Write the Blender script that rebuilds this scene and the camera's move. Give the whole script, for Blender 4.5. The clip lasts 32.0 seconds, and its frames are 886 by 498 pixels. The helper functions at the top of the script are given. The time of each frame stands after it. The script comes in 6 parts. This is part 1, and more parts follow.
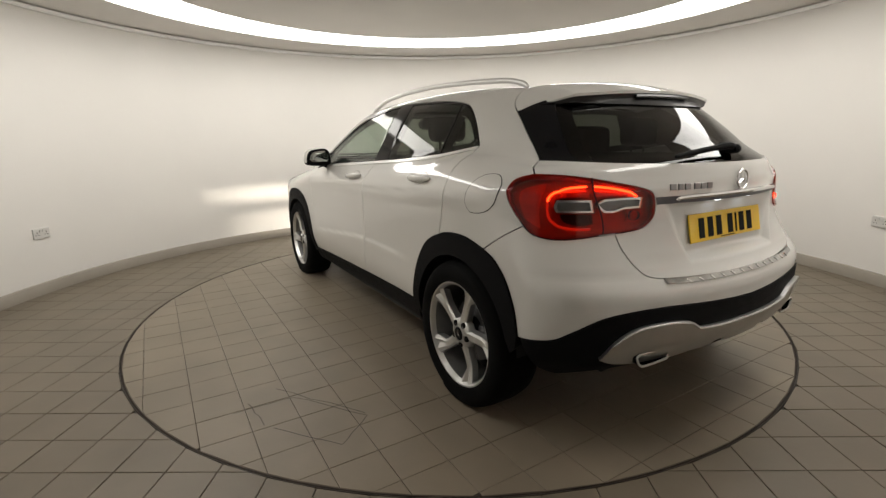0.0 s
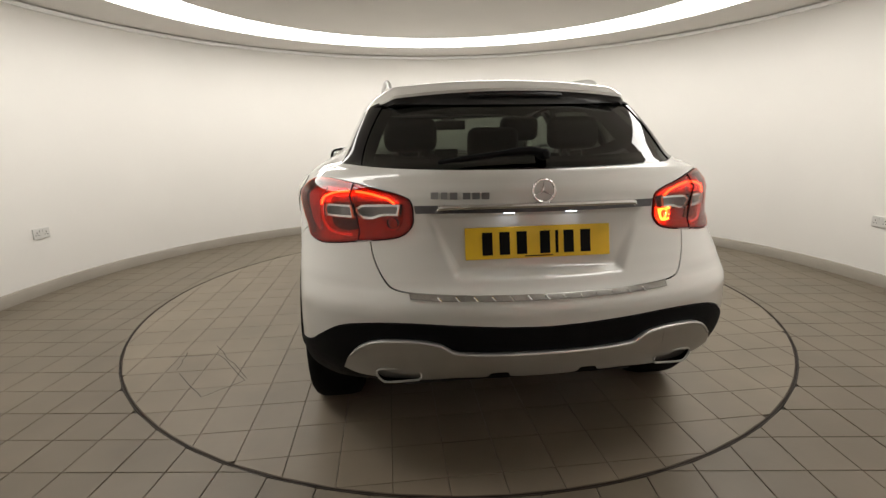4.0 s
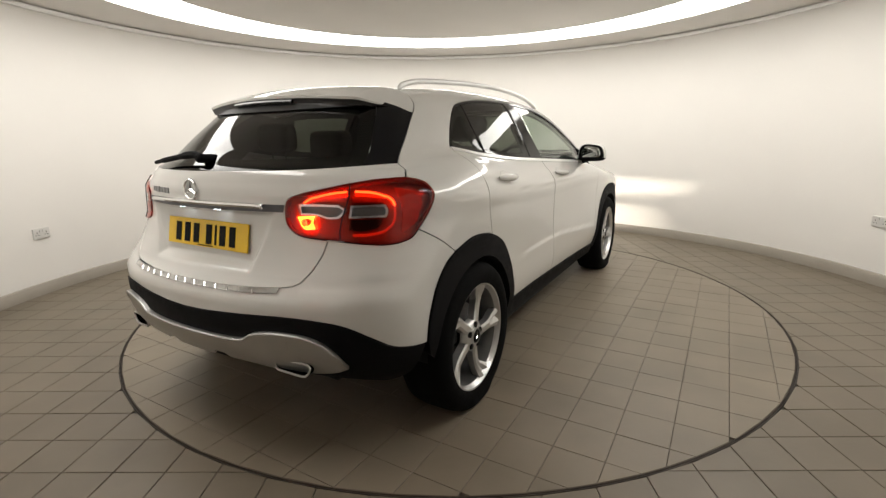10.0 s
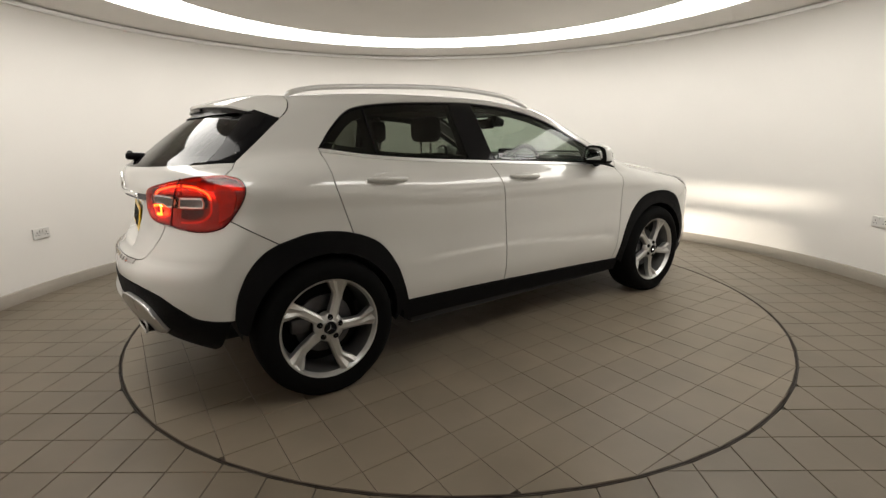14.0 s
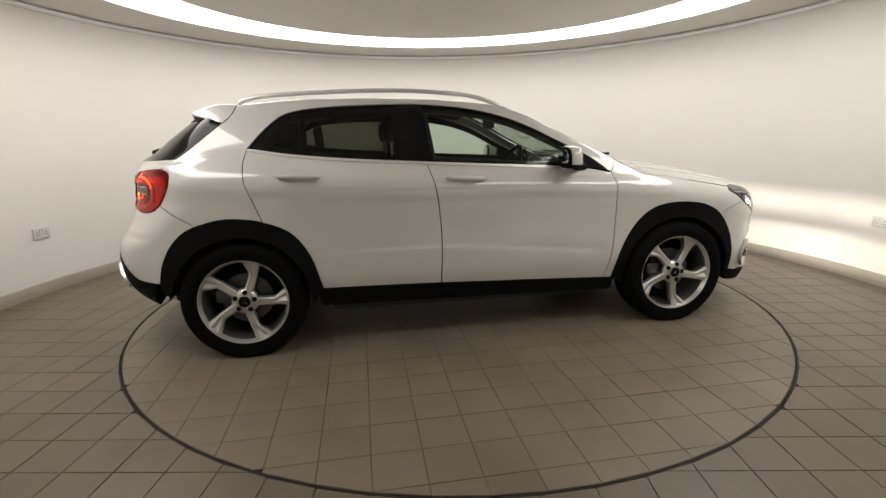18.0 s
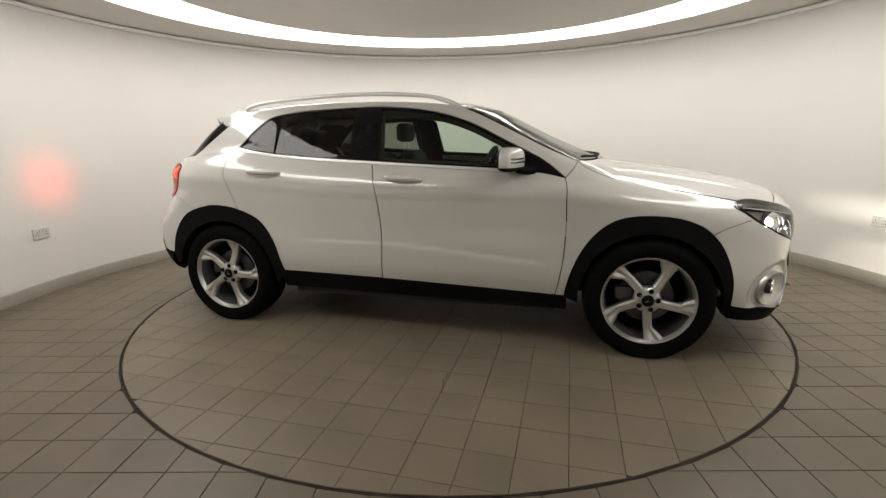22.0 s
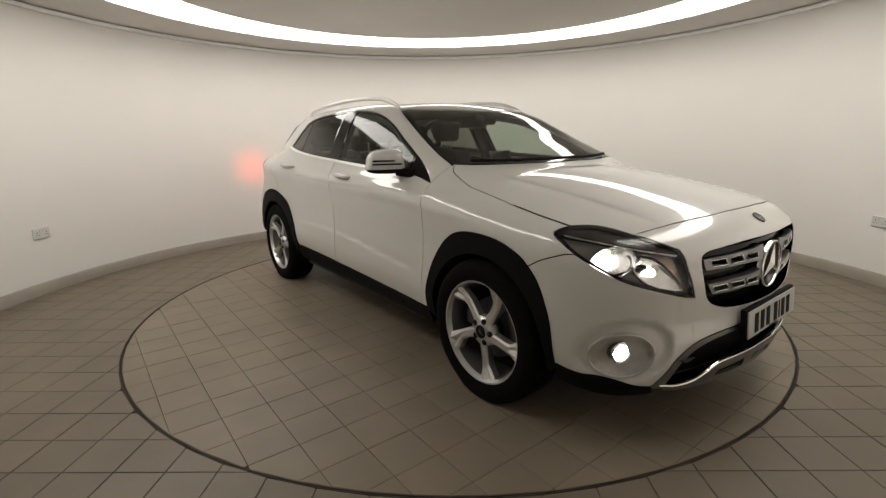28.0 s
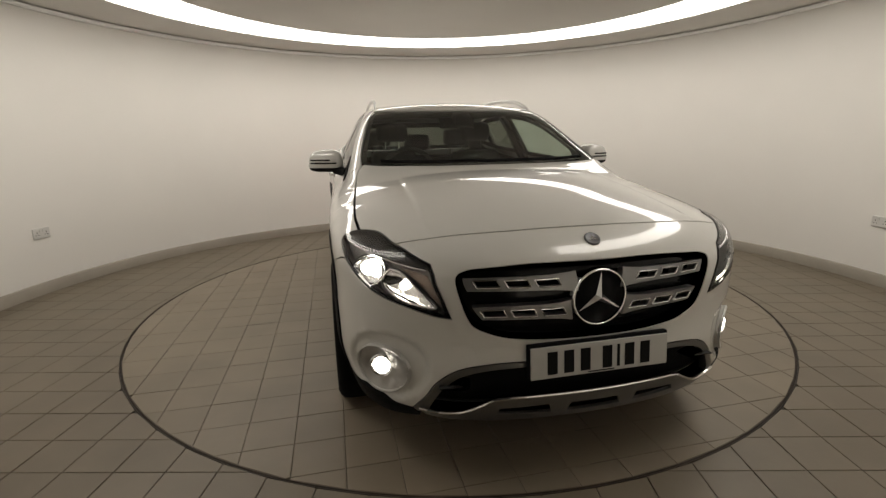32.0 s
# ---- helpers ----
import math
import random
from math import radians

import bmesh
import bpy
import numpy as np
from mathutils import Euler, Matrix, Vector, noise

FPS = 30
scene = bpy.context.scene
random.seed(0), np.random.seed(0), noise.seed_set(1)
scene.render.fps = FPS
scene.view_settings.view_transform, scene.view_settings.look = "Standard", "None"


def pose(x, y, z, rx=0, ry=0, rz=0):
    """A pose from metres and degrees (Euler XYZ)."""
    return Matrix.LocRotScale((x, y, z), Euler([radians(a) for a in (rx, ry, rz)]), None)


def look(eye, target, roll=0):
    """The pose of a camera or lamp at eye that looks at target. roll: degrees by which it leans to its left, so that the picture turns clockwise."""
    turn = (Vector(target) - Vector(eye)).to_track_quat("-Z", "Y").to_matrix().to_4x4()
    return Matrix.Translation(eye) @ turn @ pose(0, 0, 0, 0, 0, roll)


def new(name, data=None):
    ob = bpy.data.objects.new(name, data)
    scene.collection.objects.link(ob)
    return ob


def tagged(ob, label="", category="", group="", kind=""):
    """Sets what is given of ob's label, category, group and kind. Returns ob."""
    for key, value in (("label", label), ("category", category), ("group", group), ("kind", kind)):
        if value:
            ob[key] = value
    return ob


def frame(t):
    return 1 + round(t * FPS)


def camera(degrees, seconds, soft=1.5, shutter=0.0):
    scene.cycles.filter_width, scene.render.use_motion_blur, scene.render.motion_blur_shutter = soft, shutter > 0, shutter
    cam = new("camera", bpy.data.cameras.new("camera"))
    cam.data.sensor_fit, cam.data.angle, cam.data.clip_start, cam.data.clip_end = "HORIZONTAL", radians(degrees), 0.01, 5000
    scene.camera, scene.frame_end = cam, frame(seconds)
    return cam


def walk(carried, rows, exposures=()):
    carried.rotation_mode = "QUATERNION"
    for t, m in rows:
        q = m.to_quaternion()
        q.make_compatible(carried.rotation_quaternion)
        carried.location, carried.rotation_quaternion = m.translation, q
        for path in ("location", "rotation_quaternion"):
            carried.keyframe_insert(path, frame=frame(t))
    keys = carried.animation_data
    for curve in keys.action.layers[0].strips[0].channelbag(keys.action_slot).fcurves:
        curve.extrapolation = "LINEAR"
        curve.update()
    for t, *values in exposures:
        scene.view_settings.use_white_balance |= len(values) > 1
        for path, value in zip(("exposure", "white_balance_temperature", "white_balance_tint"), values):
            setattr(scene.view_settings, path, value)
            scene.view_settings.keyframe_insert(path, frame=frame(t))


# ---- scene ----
# Plan: origin on the floor at the turntable's axis, camera stands at y = -3.65 and looks along +y.
cam = camera(86.58, 32.0, soft=1.4)
EYE = Vector((0.0, -3.6544, 1.2113))
PITCH, YAW, ROLL = radians(-13.08), radians(-1.18), -0.98
TARGET = EYE + Vector((math.sin(YAW) * math.cos(PITCH), math.cos(YAW) * math.cos(PITCH), math.sin(PITCH)))
walk(cam, [(0.0, look(EYE, TARGET, ROLL)), (32.0, look(EYE, TARGET, ROLL))],
     exposures=[(0.0, 0.0, 6500, 10), (1.0, 0.07, 6500, 10), (3.0, 0.13, 6500, 10), (6.5, 0.36, 6500, 10), (9.5, 0.30, 6500, 10), (13.0, 0.12, 6520, 10), (19.0, 0.02, 6480, 10), (24.0, 0.0, 6500, 10),
                (28.0, -0.18, 6620, 10.5), (30.5, -0.24, 6700, 10.5), (32.0, -0.36, 6780, 10.5)])

# turn of the table: degrees at a time in seconds
TURN_START, TURN_RATE = 122.40, -6.1984


def heading(t):
    return TURN_START + TURN_RATE * t


# ---- world and light ----
world = bpy.data.worlds.new("world")
scene.world = world
world.use_nodes = True
world.node_tree.nodes["Background"].inputs[0].default_value = (0.9, 0.93, 1.0, 1)
world.node_tree.nodes["Background"].inputs[1].default_value = 0.05
RING_LIGHT = 6.0
# the unlit gap behind the camera is made up, to balance brightness
LIGHT_A, LIGHT_B = -66.0, 246.0   # degrees over which the ceiling light runs


# ---- materials ----
def material(name, color, rough=0.5, metal=0.0, vary=0.08, scale=8.0, bump=0.0, bump_scale=60.0, coat=0.0, glow=None, spec=0.5, grain=0.0):
    """A surface whose colour and roughness wander at two sizes."""
    m = bpy.data.materials.new(name)
    m.use_nodes = True
    nt = m.node_tree
    b = nt.nodes["Principled BSDF"]
    co = nt.nodes.new("ShaderNodeTexCoord")
    big = nt.nodes.new("ShaderNodeTexNoise")
    big.inputs["Scale"].default_value, big.inputs["Detail"].default_value = scale, 5
    nt.links.new(co.outputs["Object"], big.inputs["Vector"])
    ramp = nt.nodes.new("ShaderNodeMapRange")
    ramp.inputs["From Min"].default_value, ramp.inputs["From Max"].default_value = 0.3, 0.7
    ramp.inputs["To Min"].default_value, ramp.inputs["To Max"].default_value = 1 - vary, 1 + vary
    nt.links.new(big.outputs["Fac"], ramp.inputs["Value"])
    mix = nt.nodes.new("ShaderNodeMix")
    mix.data_type, mix.blend_type = "RGBA", "MULTIPLY"
    mix.inputs["Factor"].default_value = 1
    mix.inputs["A"].default_value = (*color, 1)
    nt.links.new(ramp.outputs["Result"], mix.inputs["B"])
    nt.links.new(mix.outputs["Result"], b.inputs["Base Color"])
    rr = nt.nodes.new("ShaderNodeMapRange")
    rr.inputs["To Min"].default_value, rr.inputs["To Max"].default_value = max(rough * (1 - 1.5 * vary), 0.0), min(rough * (1 + 1.5 * vary), 1.0)
    nt.links.new(big.outputs["Fac"], rr.inputs["Value"])
    nt.links.new(rr.outputs["Result"], b.inputs["Roughness"])
    b.inputs["Metallic"].default_value = metal
    b.inputs["Specular IOR Level"].default_value = spec
    if coat:
        b.inputs["Coat Weight"].default_value, b.inputs["Coat Roughness"].default_value, b.inputs["Coat IOR"].default_value = coat, 0.02, 1.65
    if bump:
        fine = nt.nodes.new("ShaderNodeTexNoise")
        fine.inputs["Scale"].default_value, fine.inputs["Detail"].default_value = bump_scale, 3
        nt.links.new(co.outputs["Object"], fine.inputs["Vector"])
        bp = nt.nodes.new("ShaderNodeBump")
        bp.inputs["Strength"].default_value, bp.inputs["Distance"].default_value = bump, 0.004
        nt.links.new(fine.outputs["Fac"], bp.inputs["Height"])
        nt.links.new(bp.outputs["Normal"], b.inputs["Normal"])
    if glow:
        b.inputs["Emission Color"].default_value = (*glow[:3], 1)
        b.inputs["Emission Strength"].default_value = glow[3]
    return m


def glass(name, tint, gloss=0.0):
    """A thin pane: what is behind it, tinted, under a clear reflection."""
    m = bpy.data.materials.new(name)
    m.use_nodes = True
    nt = m.node_tree
    nt.nodes.clear()
    out = nt.nodes.new("ShaderNodeOutputMaterial")
    clear = nt.nodes.new("ShaderNodeBsdfTransparent")
    clear.inputs["Color"].default_value = (*tint, 1)
    shine = nt.nodes.new("ShaderNodeBsdfGlossy")
    shine.inputs["Roughness"].default_value = gloss
    edge = nt.nodes.new("ShaderNodeLayerWeight")
    edge.inputs["Blend"].default_value = 0.5
    power = nt.nodes.new("ShaderNodeMath")
    power.operation, power.inputs[1].default_value = "POWER", 4.0
    nt.links.new(edge.outputs["Facing"], power.inputs[0])
    fres = nt.nodes.new("ShaderNodeMath")
    fres.operation, fres.inputs[1].default_value, fres.inputs[2].default_value = "MULTIPLY_ADD", 0.75, 0.04
    nt.links.new(power.outputs[0], fres.inputs[0])
    mix = nt.nodes.new("ShaderNodeMixShader")
    nt.links.new(fres.outputs[0], mix.inputs[0])
    nt.links.new(clear.outputs[0], mix.inputs[1])
    nt.links.new(shine.outputs[0], mix.inputs[2])
    nt.links.new(mix.outputs[0], out.inputs["Surface"])
    return m


wall_paint = material("wall_paint", (0.77, 0.75, 0.715), 0.75, vary=0.015, scale=1.5, bump=0.05, bump_scale=90)
ceiling_paint = material("ceiling_paint", (0.70, 0.675, 0.64), 0.9, vary=0.02, scale=2)
skirting_paint = material("skirting_paint", (0.30, 0.27, 0.23), 0.55, vary=0.06, scale=4)
grout = material("grout", (0.045, 0.039, 0.033), 0.9, vary=0.2, scale=12)
white_trim = material("white_trim", (0.88, 0.88, 0.87), 0.18, vary=0.01)
back_wall_grey = material("back_wall_grey", (0.12, 0.12, 0.12), 0.6, vary=0.1, scale=2)
light_face = material("light_face", (0.9, 0.9, 0.9), 0.6, vary=0.0, glow=(1.0, 0.965, 0.905, RING_LIGHT))
paint = material("white_car_paint", (0.60, 0.592, 0.56), 0.35, vary=0.01, scale=3, coat=1.0)
black_plastic = material("black_plastic", (0.007, 0.007, 0.0075), 0.6, vary=0.15, scale=20, bump=0.2, bump_scale=900, spec=0.06)
spoiler_grey = material("spoiler_black", (0.022, 0.021, 0.020), 0.38, vary=0.1, scale=12, spec=0.4)
black_gloss = material("black_gloss", (0.006, 0.006, 0.007), 0.08, vary=0.05, scale=10, spec=0.2)
rubber = material("tyre_rubber", (0.0045, 0.0045, 0.0045), 0.85, spec=0.06, vary=0.2, scale=25, bump=0.2, bump_scale=500)
alloy = material("silver_alloy", (0.60, 0.60, 0.59), 0.32, metal=0.85, vary=0.06, scale=15)
alloy_shaded = material("alloy_shaded", (0.20, 0.20, 0.195), 0.40, metal=0.8, vary=0.12, scale=12)
alloy_dark = material("alloy_barrel", (0.22, 0.22, 0.22), 0.45, metal=0.8, vary=0.15, scale=10)
silver = material("silver_paint", (0.48, 0.475, 0.46), 0.33, metal=0.65, vary=0.04, scale=12)
mirror_grey = material("mirror_grey", (0.50, 0.52, 0.51), 0.04, metal=1.0, vary=0.02)
step_steel = material("step_steel", (0.50, 0.50, 0.49), 0.2, metal=1.0, vary=0.25, scale=14)
diffuser_grey = material("diffuser_grey", (0.19, 0.19, 0.186), 0.30, metal=0.85, vary=0.05, scale=9)
rear_skid_silver = material("rear_skid_silver", (0.46, 0.455, 0.44), 0.30, metal=0.85, vary=0.05, scale=9)
rail_silver = material("rail_silver", (0.78, 0.78, 0.77), 0.38, metal=0.7, vary=0.03, scale=9)
bar_grey = material("bar_grey", (0.25, 0.25, 0.25), 0.32, metal=0.75, vary=0.06, scale=12)
chrome = material("chrome", (0.82, 0.82, 0.82), 0.06, metal=1.0, vary=0.03, scale=10)
dark_metal = material("dark_metal", (0.10, 0.10, 0.105), 0.4, metal=0.8, vary=0.2, scale=20)
lining = material("dark_lining", (0.016, 0.016, 0.016), 0.8, vary=0.15, scale=15, bump=0.2, bump_scale=400)
headliner = material("grey_headliner", (0.10, 0.098, 0.092), 0.9, vary=0.05, scale=20)
seat_cloth = material("black_seat_cloth", (0.022, 0.022, 0.023), 0.75, vary=0.2, scale=30, bump=0.4, bump_scale=500)
lamp_black = material("lamp_black", (0.02, 0.019, 0.019), 0.25, vary=0.1, scale=30)
lens_rim = material("lens_rim", (0.16, 0.012, 0.010), 0.12, vary=0.05, scale=20)
lamp_grey = material("lamp_grey", (0.34, 0.325, 0.31), 0.3, metal=0.6, vary=0.1, scale=40)
lamp_red = material("lamp_red", (0.60, 0.12, 0.07), 0.2, vary=0.2, scale=40)
lamp_silver = material("lamp_reflector", (0.88, 0.88, 0.88), 0.25, metal=1.0, vary=0.05, scale=30)
plate_yellow = material("plate_yellow", (0.78, 0.50, 0.015), 0.35, vary=0.04, scale=15)
plate_white = material("plate_white", (0.42, 0.415, 0.39), 0.35, vary=0.03, scale=15)
plate_ink = material("plate_ink", (0.008, 0.008, 0.008), 0.6, vary=0.1, scale=15, spec=0.08)
socket_plastic = material("socket_plastic", (0.62, 0.61, 0.585), 0.35, vary=0.02)
led_red = material("led_red", (0.4, 0.02, 0.01), 0.4, vary=0.0, glow=(1.0, 0.16, 0.05, 9.0))
fog_white = material("fog_lens_glow", (0.9, 0.9, 0.9), 0.4, vary=0.0, glow=(1.0, 0.95, 0.85, 9.0))
fog_red = material("rear_fog_glow", (0.4, 0.02, 0.01), 0.4, vary=0.0, glow=(1.0, 0.18, 0.03, 45.0))
lamp_white = material("front_lamp_glow", (0.9, 0.9, 0.9), 0.4, vary=0.0, glow=(1.0, 0.95, 0.85, 30.0))
plate_lamp = material("plate_lamp_glow", (0.9, 0.9, 0.9), 0.4, vary=0.0, glow=(0.80, 0.90, 1.0, 6.0))
pink_grey = material("pinkish_reflector", (0.42, 0.33, 0.28), 0.25, metal=0.6, vary=0.1, scale=40)
pane_clear = glass("pane_clear", (0.70, 0.78, 0.72))
pane_screen = glass("pane_screen", (0.56, 0.62, 0.56))
pane_dark = glass("pane_dark", (0.215, 0.23, 0.20))
pane_rear = glass("pane_rear", (0.15, 0.16, 0.14))
lens_clear = glass("lens_clear", (0.93, 0.93, 0.93))
lens_red = glass("lens_red", (0.84, 0.17, 0.08))
badge_black = material("badge_black", (0.008, 0.008, 0.009), 0.35, vary=0.1, scale=20, spec=0.06)
lamp_house_red = material("lamp_house_red", (0.50, 0.13, 0.085), 0.25, metal=0.5, vary=0.15, scale=30)


def tile_material(name, color, mean=0.06):
    """Fired floor tiles, each a little different, with worn and dirty patches."""
    m = material(name, color, 0.42, vary=0.05, scale=1.1, bump=0.06, bump_scale=45, spec=0.35)
    nt = m.node_tree
    b = nt.nodes["Principled BSDF"]
    info = nt.nodes.new("ShaderNodeObjectInfo")
    rng = nt.nodes.new("ShaderNodeMapRange")
    rng.inputs["To Min"].default_value, rng.inputs["To Max"].default_value = 1 - mean, 1 + mean
    nt.links.new(info.outputs["Random"], rng.inputs["Value"])
    geo = nt.nodes.new("ShaderNodeNewGeometry")
    spots = nt.nodes.new("ShaderNodeTexNoise")
    spots.inputs["Scale"].default_value, spots.inputs["Detail"].default_value = 2.3, 8
    nt.links.new(geo.outputs["Position"], spots.inputs["Vector"])
    dirt = nt.nodes.new("ShaderNodeMapRange")
    dirt.inputs["From Min"].default_value, dirt.inputs["From Max"].default_value = 0.35, 0.65
    dirt.inputs["To Min"].default_value, dirt.inputs["To Max"].default_value = 0.88, 1.06
    nt.links.new(spots.outputs["Fac"], dirt.inputs["Value"])
    mul = nt.nodes.new("ShaderNodeMath")
    mul.operation = "MULTIPLY"
    nt.links.new(rng.outputs["Result"], mul.inputs[0])
    nt.links.new(dirt.outputs["Result"], mul.inputs[1])
    old = b.inputs["Base Color"].links[0].from_socket
    mix = nt.nodes.new("ShaderNodeMix")
    mix.data_type, mix.blend_type = "RGBA", "MULTIPLY"
    mix.inputs["Factor"].default_value = 1
    nt.links.new(old, mix.inputs["A"])
    nt.links.new(mul.outputs[0], mix.inputs["B"])
    nt.links.new(mix.outputs["Result"], b.inputs["Base Color"])
    return m


tile_face = tile_material("floor_tile", (0.150, 0.124, 0.090))
disc_face = tile_material("turntable_tile", (0.190, 0.157, 0.115), 0.04)
disc_grout = material("turntable_grout", (0.098, 0.081, 0.061), 0.8, vary=0.5, scale=1.6)
crack_dark = material("crack_dark", (0.05, 0.038, 0.03), 0.9, vary=0.3, scale=6)
rim_brown = material("rim_brown", (0.040, 0.029, 0.022), 0.75, vary=0.4, scale=7, spec=0.2)
steel = material("edge_steel", (0.075, 0.062, 0.05), 0.6, metal=0.3, vary=0.2, scale=5)
gap_black = material("gap_black", (0.012, 0.010, 0.009), 0.9, vary=0.2, scale=6)


# ---- the car's body as one smooth solid ----
# Car frame: x forwards from the rear axle, y to its left, z up.
def spline(xs, ys):
    xs, ys = np.array(xs, float), np.array(ys, float)
    d = np.diff(ys) / np.diff(xs)
    h = np.diff(xs)
    m = np.empty(len(xs))
    m[0], m[-1] = d[0], d[-1]
    m[1:-1] = (d[:-1] * h[1:] + d[1:] * h[:-1]) / (h[1:] + h[:-1])

    def at(x):
        x = np.clip(np.asarray(x, float), xs[0] - 0.3, xs[-1] + 0.3)
        i = np.clip(np.searchsorted(xs, x) - 1, 0, len(xs) - 2)
        t = (x - xs[i]) / h[i]
        lo, hi = t < 0, t > 1
        u = np.clip(t, 0, 1)
        a = (1 + 2 * u) * (1 - u) ** 2 * ys[i] + u * (1 - u) ** 2 * h[i] * m[i]
        b = u * u * (3 - 2 * u) * ys[i + 1] + u * u * (u - 1) * h[i] * m[i + 1]
        return a + b + np.where(lo, (x - xs[0]) * m[0], 0) + np.where(hi, (x - xs[-1]) * m[-1], 0)
    return at


def smax(a, b, k):
    return np.maximum(a, b) + np.maximum(k - np.abs(a - b), 0) ** 2 / (4 * k)


def smin(a, b, k):
    return -smax(-a, -b, k)


def ledge(d, w):
    """A soft step from 0 to 1 across d = 0."""
    return 0.5 + 0.5 * np.tanh(d / w)


plan_w = spline([-0.9, -0.6, -0.4, -0.2, 0.0, 0.35, 0.7, 1.2, 1.9, 2.25, 2.6, 2.8, 3.0, 3.2, 3.4, 3.6],
                [0.80, 0.853, 0.880, 0.893, 0.897, 0.882, 0.870, 0.869, 0.871, 0.880, 0.893, 0.894, 0.886, 0.857, 0.804, 0.72])
flank = spline([0.15, 0.25, 0.33, 0.42, 0.55, 0.70, 0.85, 0.935, 1.0, 1.08, 1.2],
               [-0.10, -0.055, -0.028, -0.006, -0.004, -0.010, -0.004, 0.002, -0.022, -0.075, -0.17])
crease_z = spline([-0.6, -0.27, 0.2, 0.65, 1.1, 1.6, 2.1, 2.5, 3.0, 3.4], [1.02, 1.01, 0.985, 0.95, 0.935, 0.935, 0.925, 0.905, 0.855, 0.80])
nose_x = spline([0.12, 0.20, 0.27, 0.34, 0.42, 0.52, 0.60, 0.70, 0.78, 0.84, 0.89, 0.95],
                [3.36, 3.50, 3.548, 3.562, 3.568, 3.560, 3.563, 3.567, 3.558, 3.537, 3.497, 3.39])
tail_x = spline([0.15, 0.30, 0.38, 0.45, 0.52, 0.60, 0.68, 0.72, 0.80, 0.90, 1.0, 1.06, 1.12, 1.2],
                [-0.45, -0.64, -0.745, -0.792, -0.808, -0.812, -0.800, -0.765, -0.735, -0.722, -0.716, -0.710, -0.690, -0.52])
deck_z = spline([-0.9, -0.5, 0.0, 0.07, 0.65, 1.3, 1.93, 2.25, 2.5, 2.8, 3.1, 3.3, 3.45, 3.55],
                [1.13, 1.155, 1.200, 1.195, 1.125, 1.085, 1.055, 1.060, 1.058, 1.030, 0.982, 0.940, 0.897, 0.860])
belt_w = spline([-0.7, -0.3, 0.0, 0.5, 1.07, 1.6, 2.0, 2.3, 2.6], [0.640, 0.715, 0.750, 0.778, 0.783, 0.782, 0.772, 0.752, 0.70])
roof_z = spline([-0.9, -0.36, -0.155, -0.03, 0.2, 0.6, 1.0, 1.3, 1.5, 1.62, 1.79, 1.97, 2.10, 2.27, 2.40, 2.55, 2.70],
                [1.36, 1.424, 1.449, 1.460, 1.478, 1.492, 1.490, 1.478, 1.462, 1.446, 1.395, 1.305, 1.237, 1.160, 1.100, 1.025, 0.85])

rear_glass_x = spline([0.75, 0.95, 1.06, 1.112, 1.19, 1.28, 1.353, 1.42, 1.50], [-0.60, -0.675, -0.700, -0.670, -0.586, -0.474, -0.370, -0.262, -0.12])


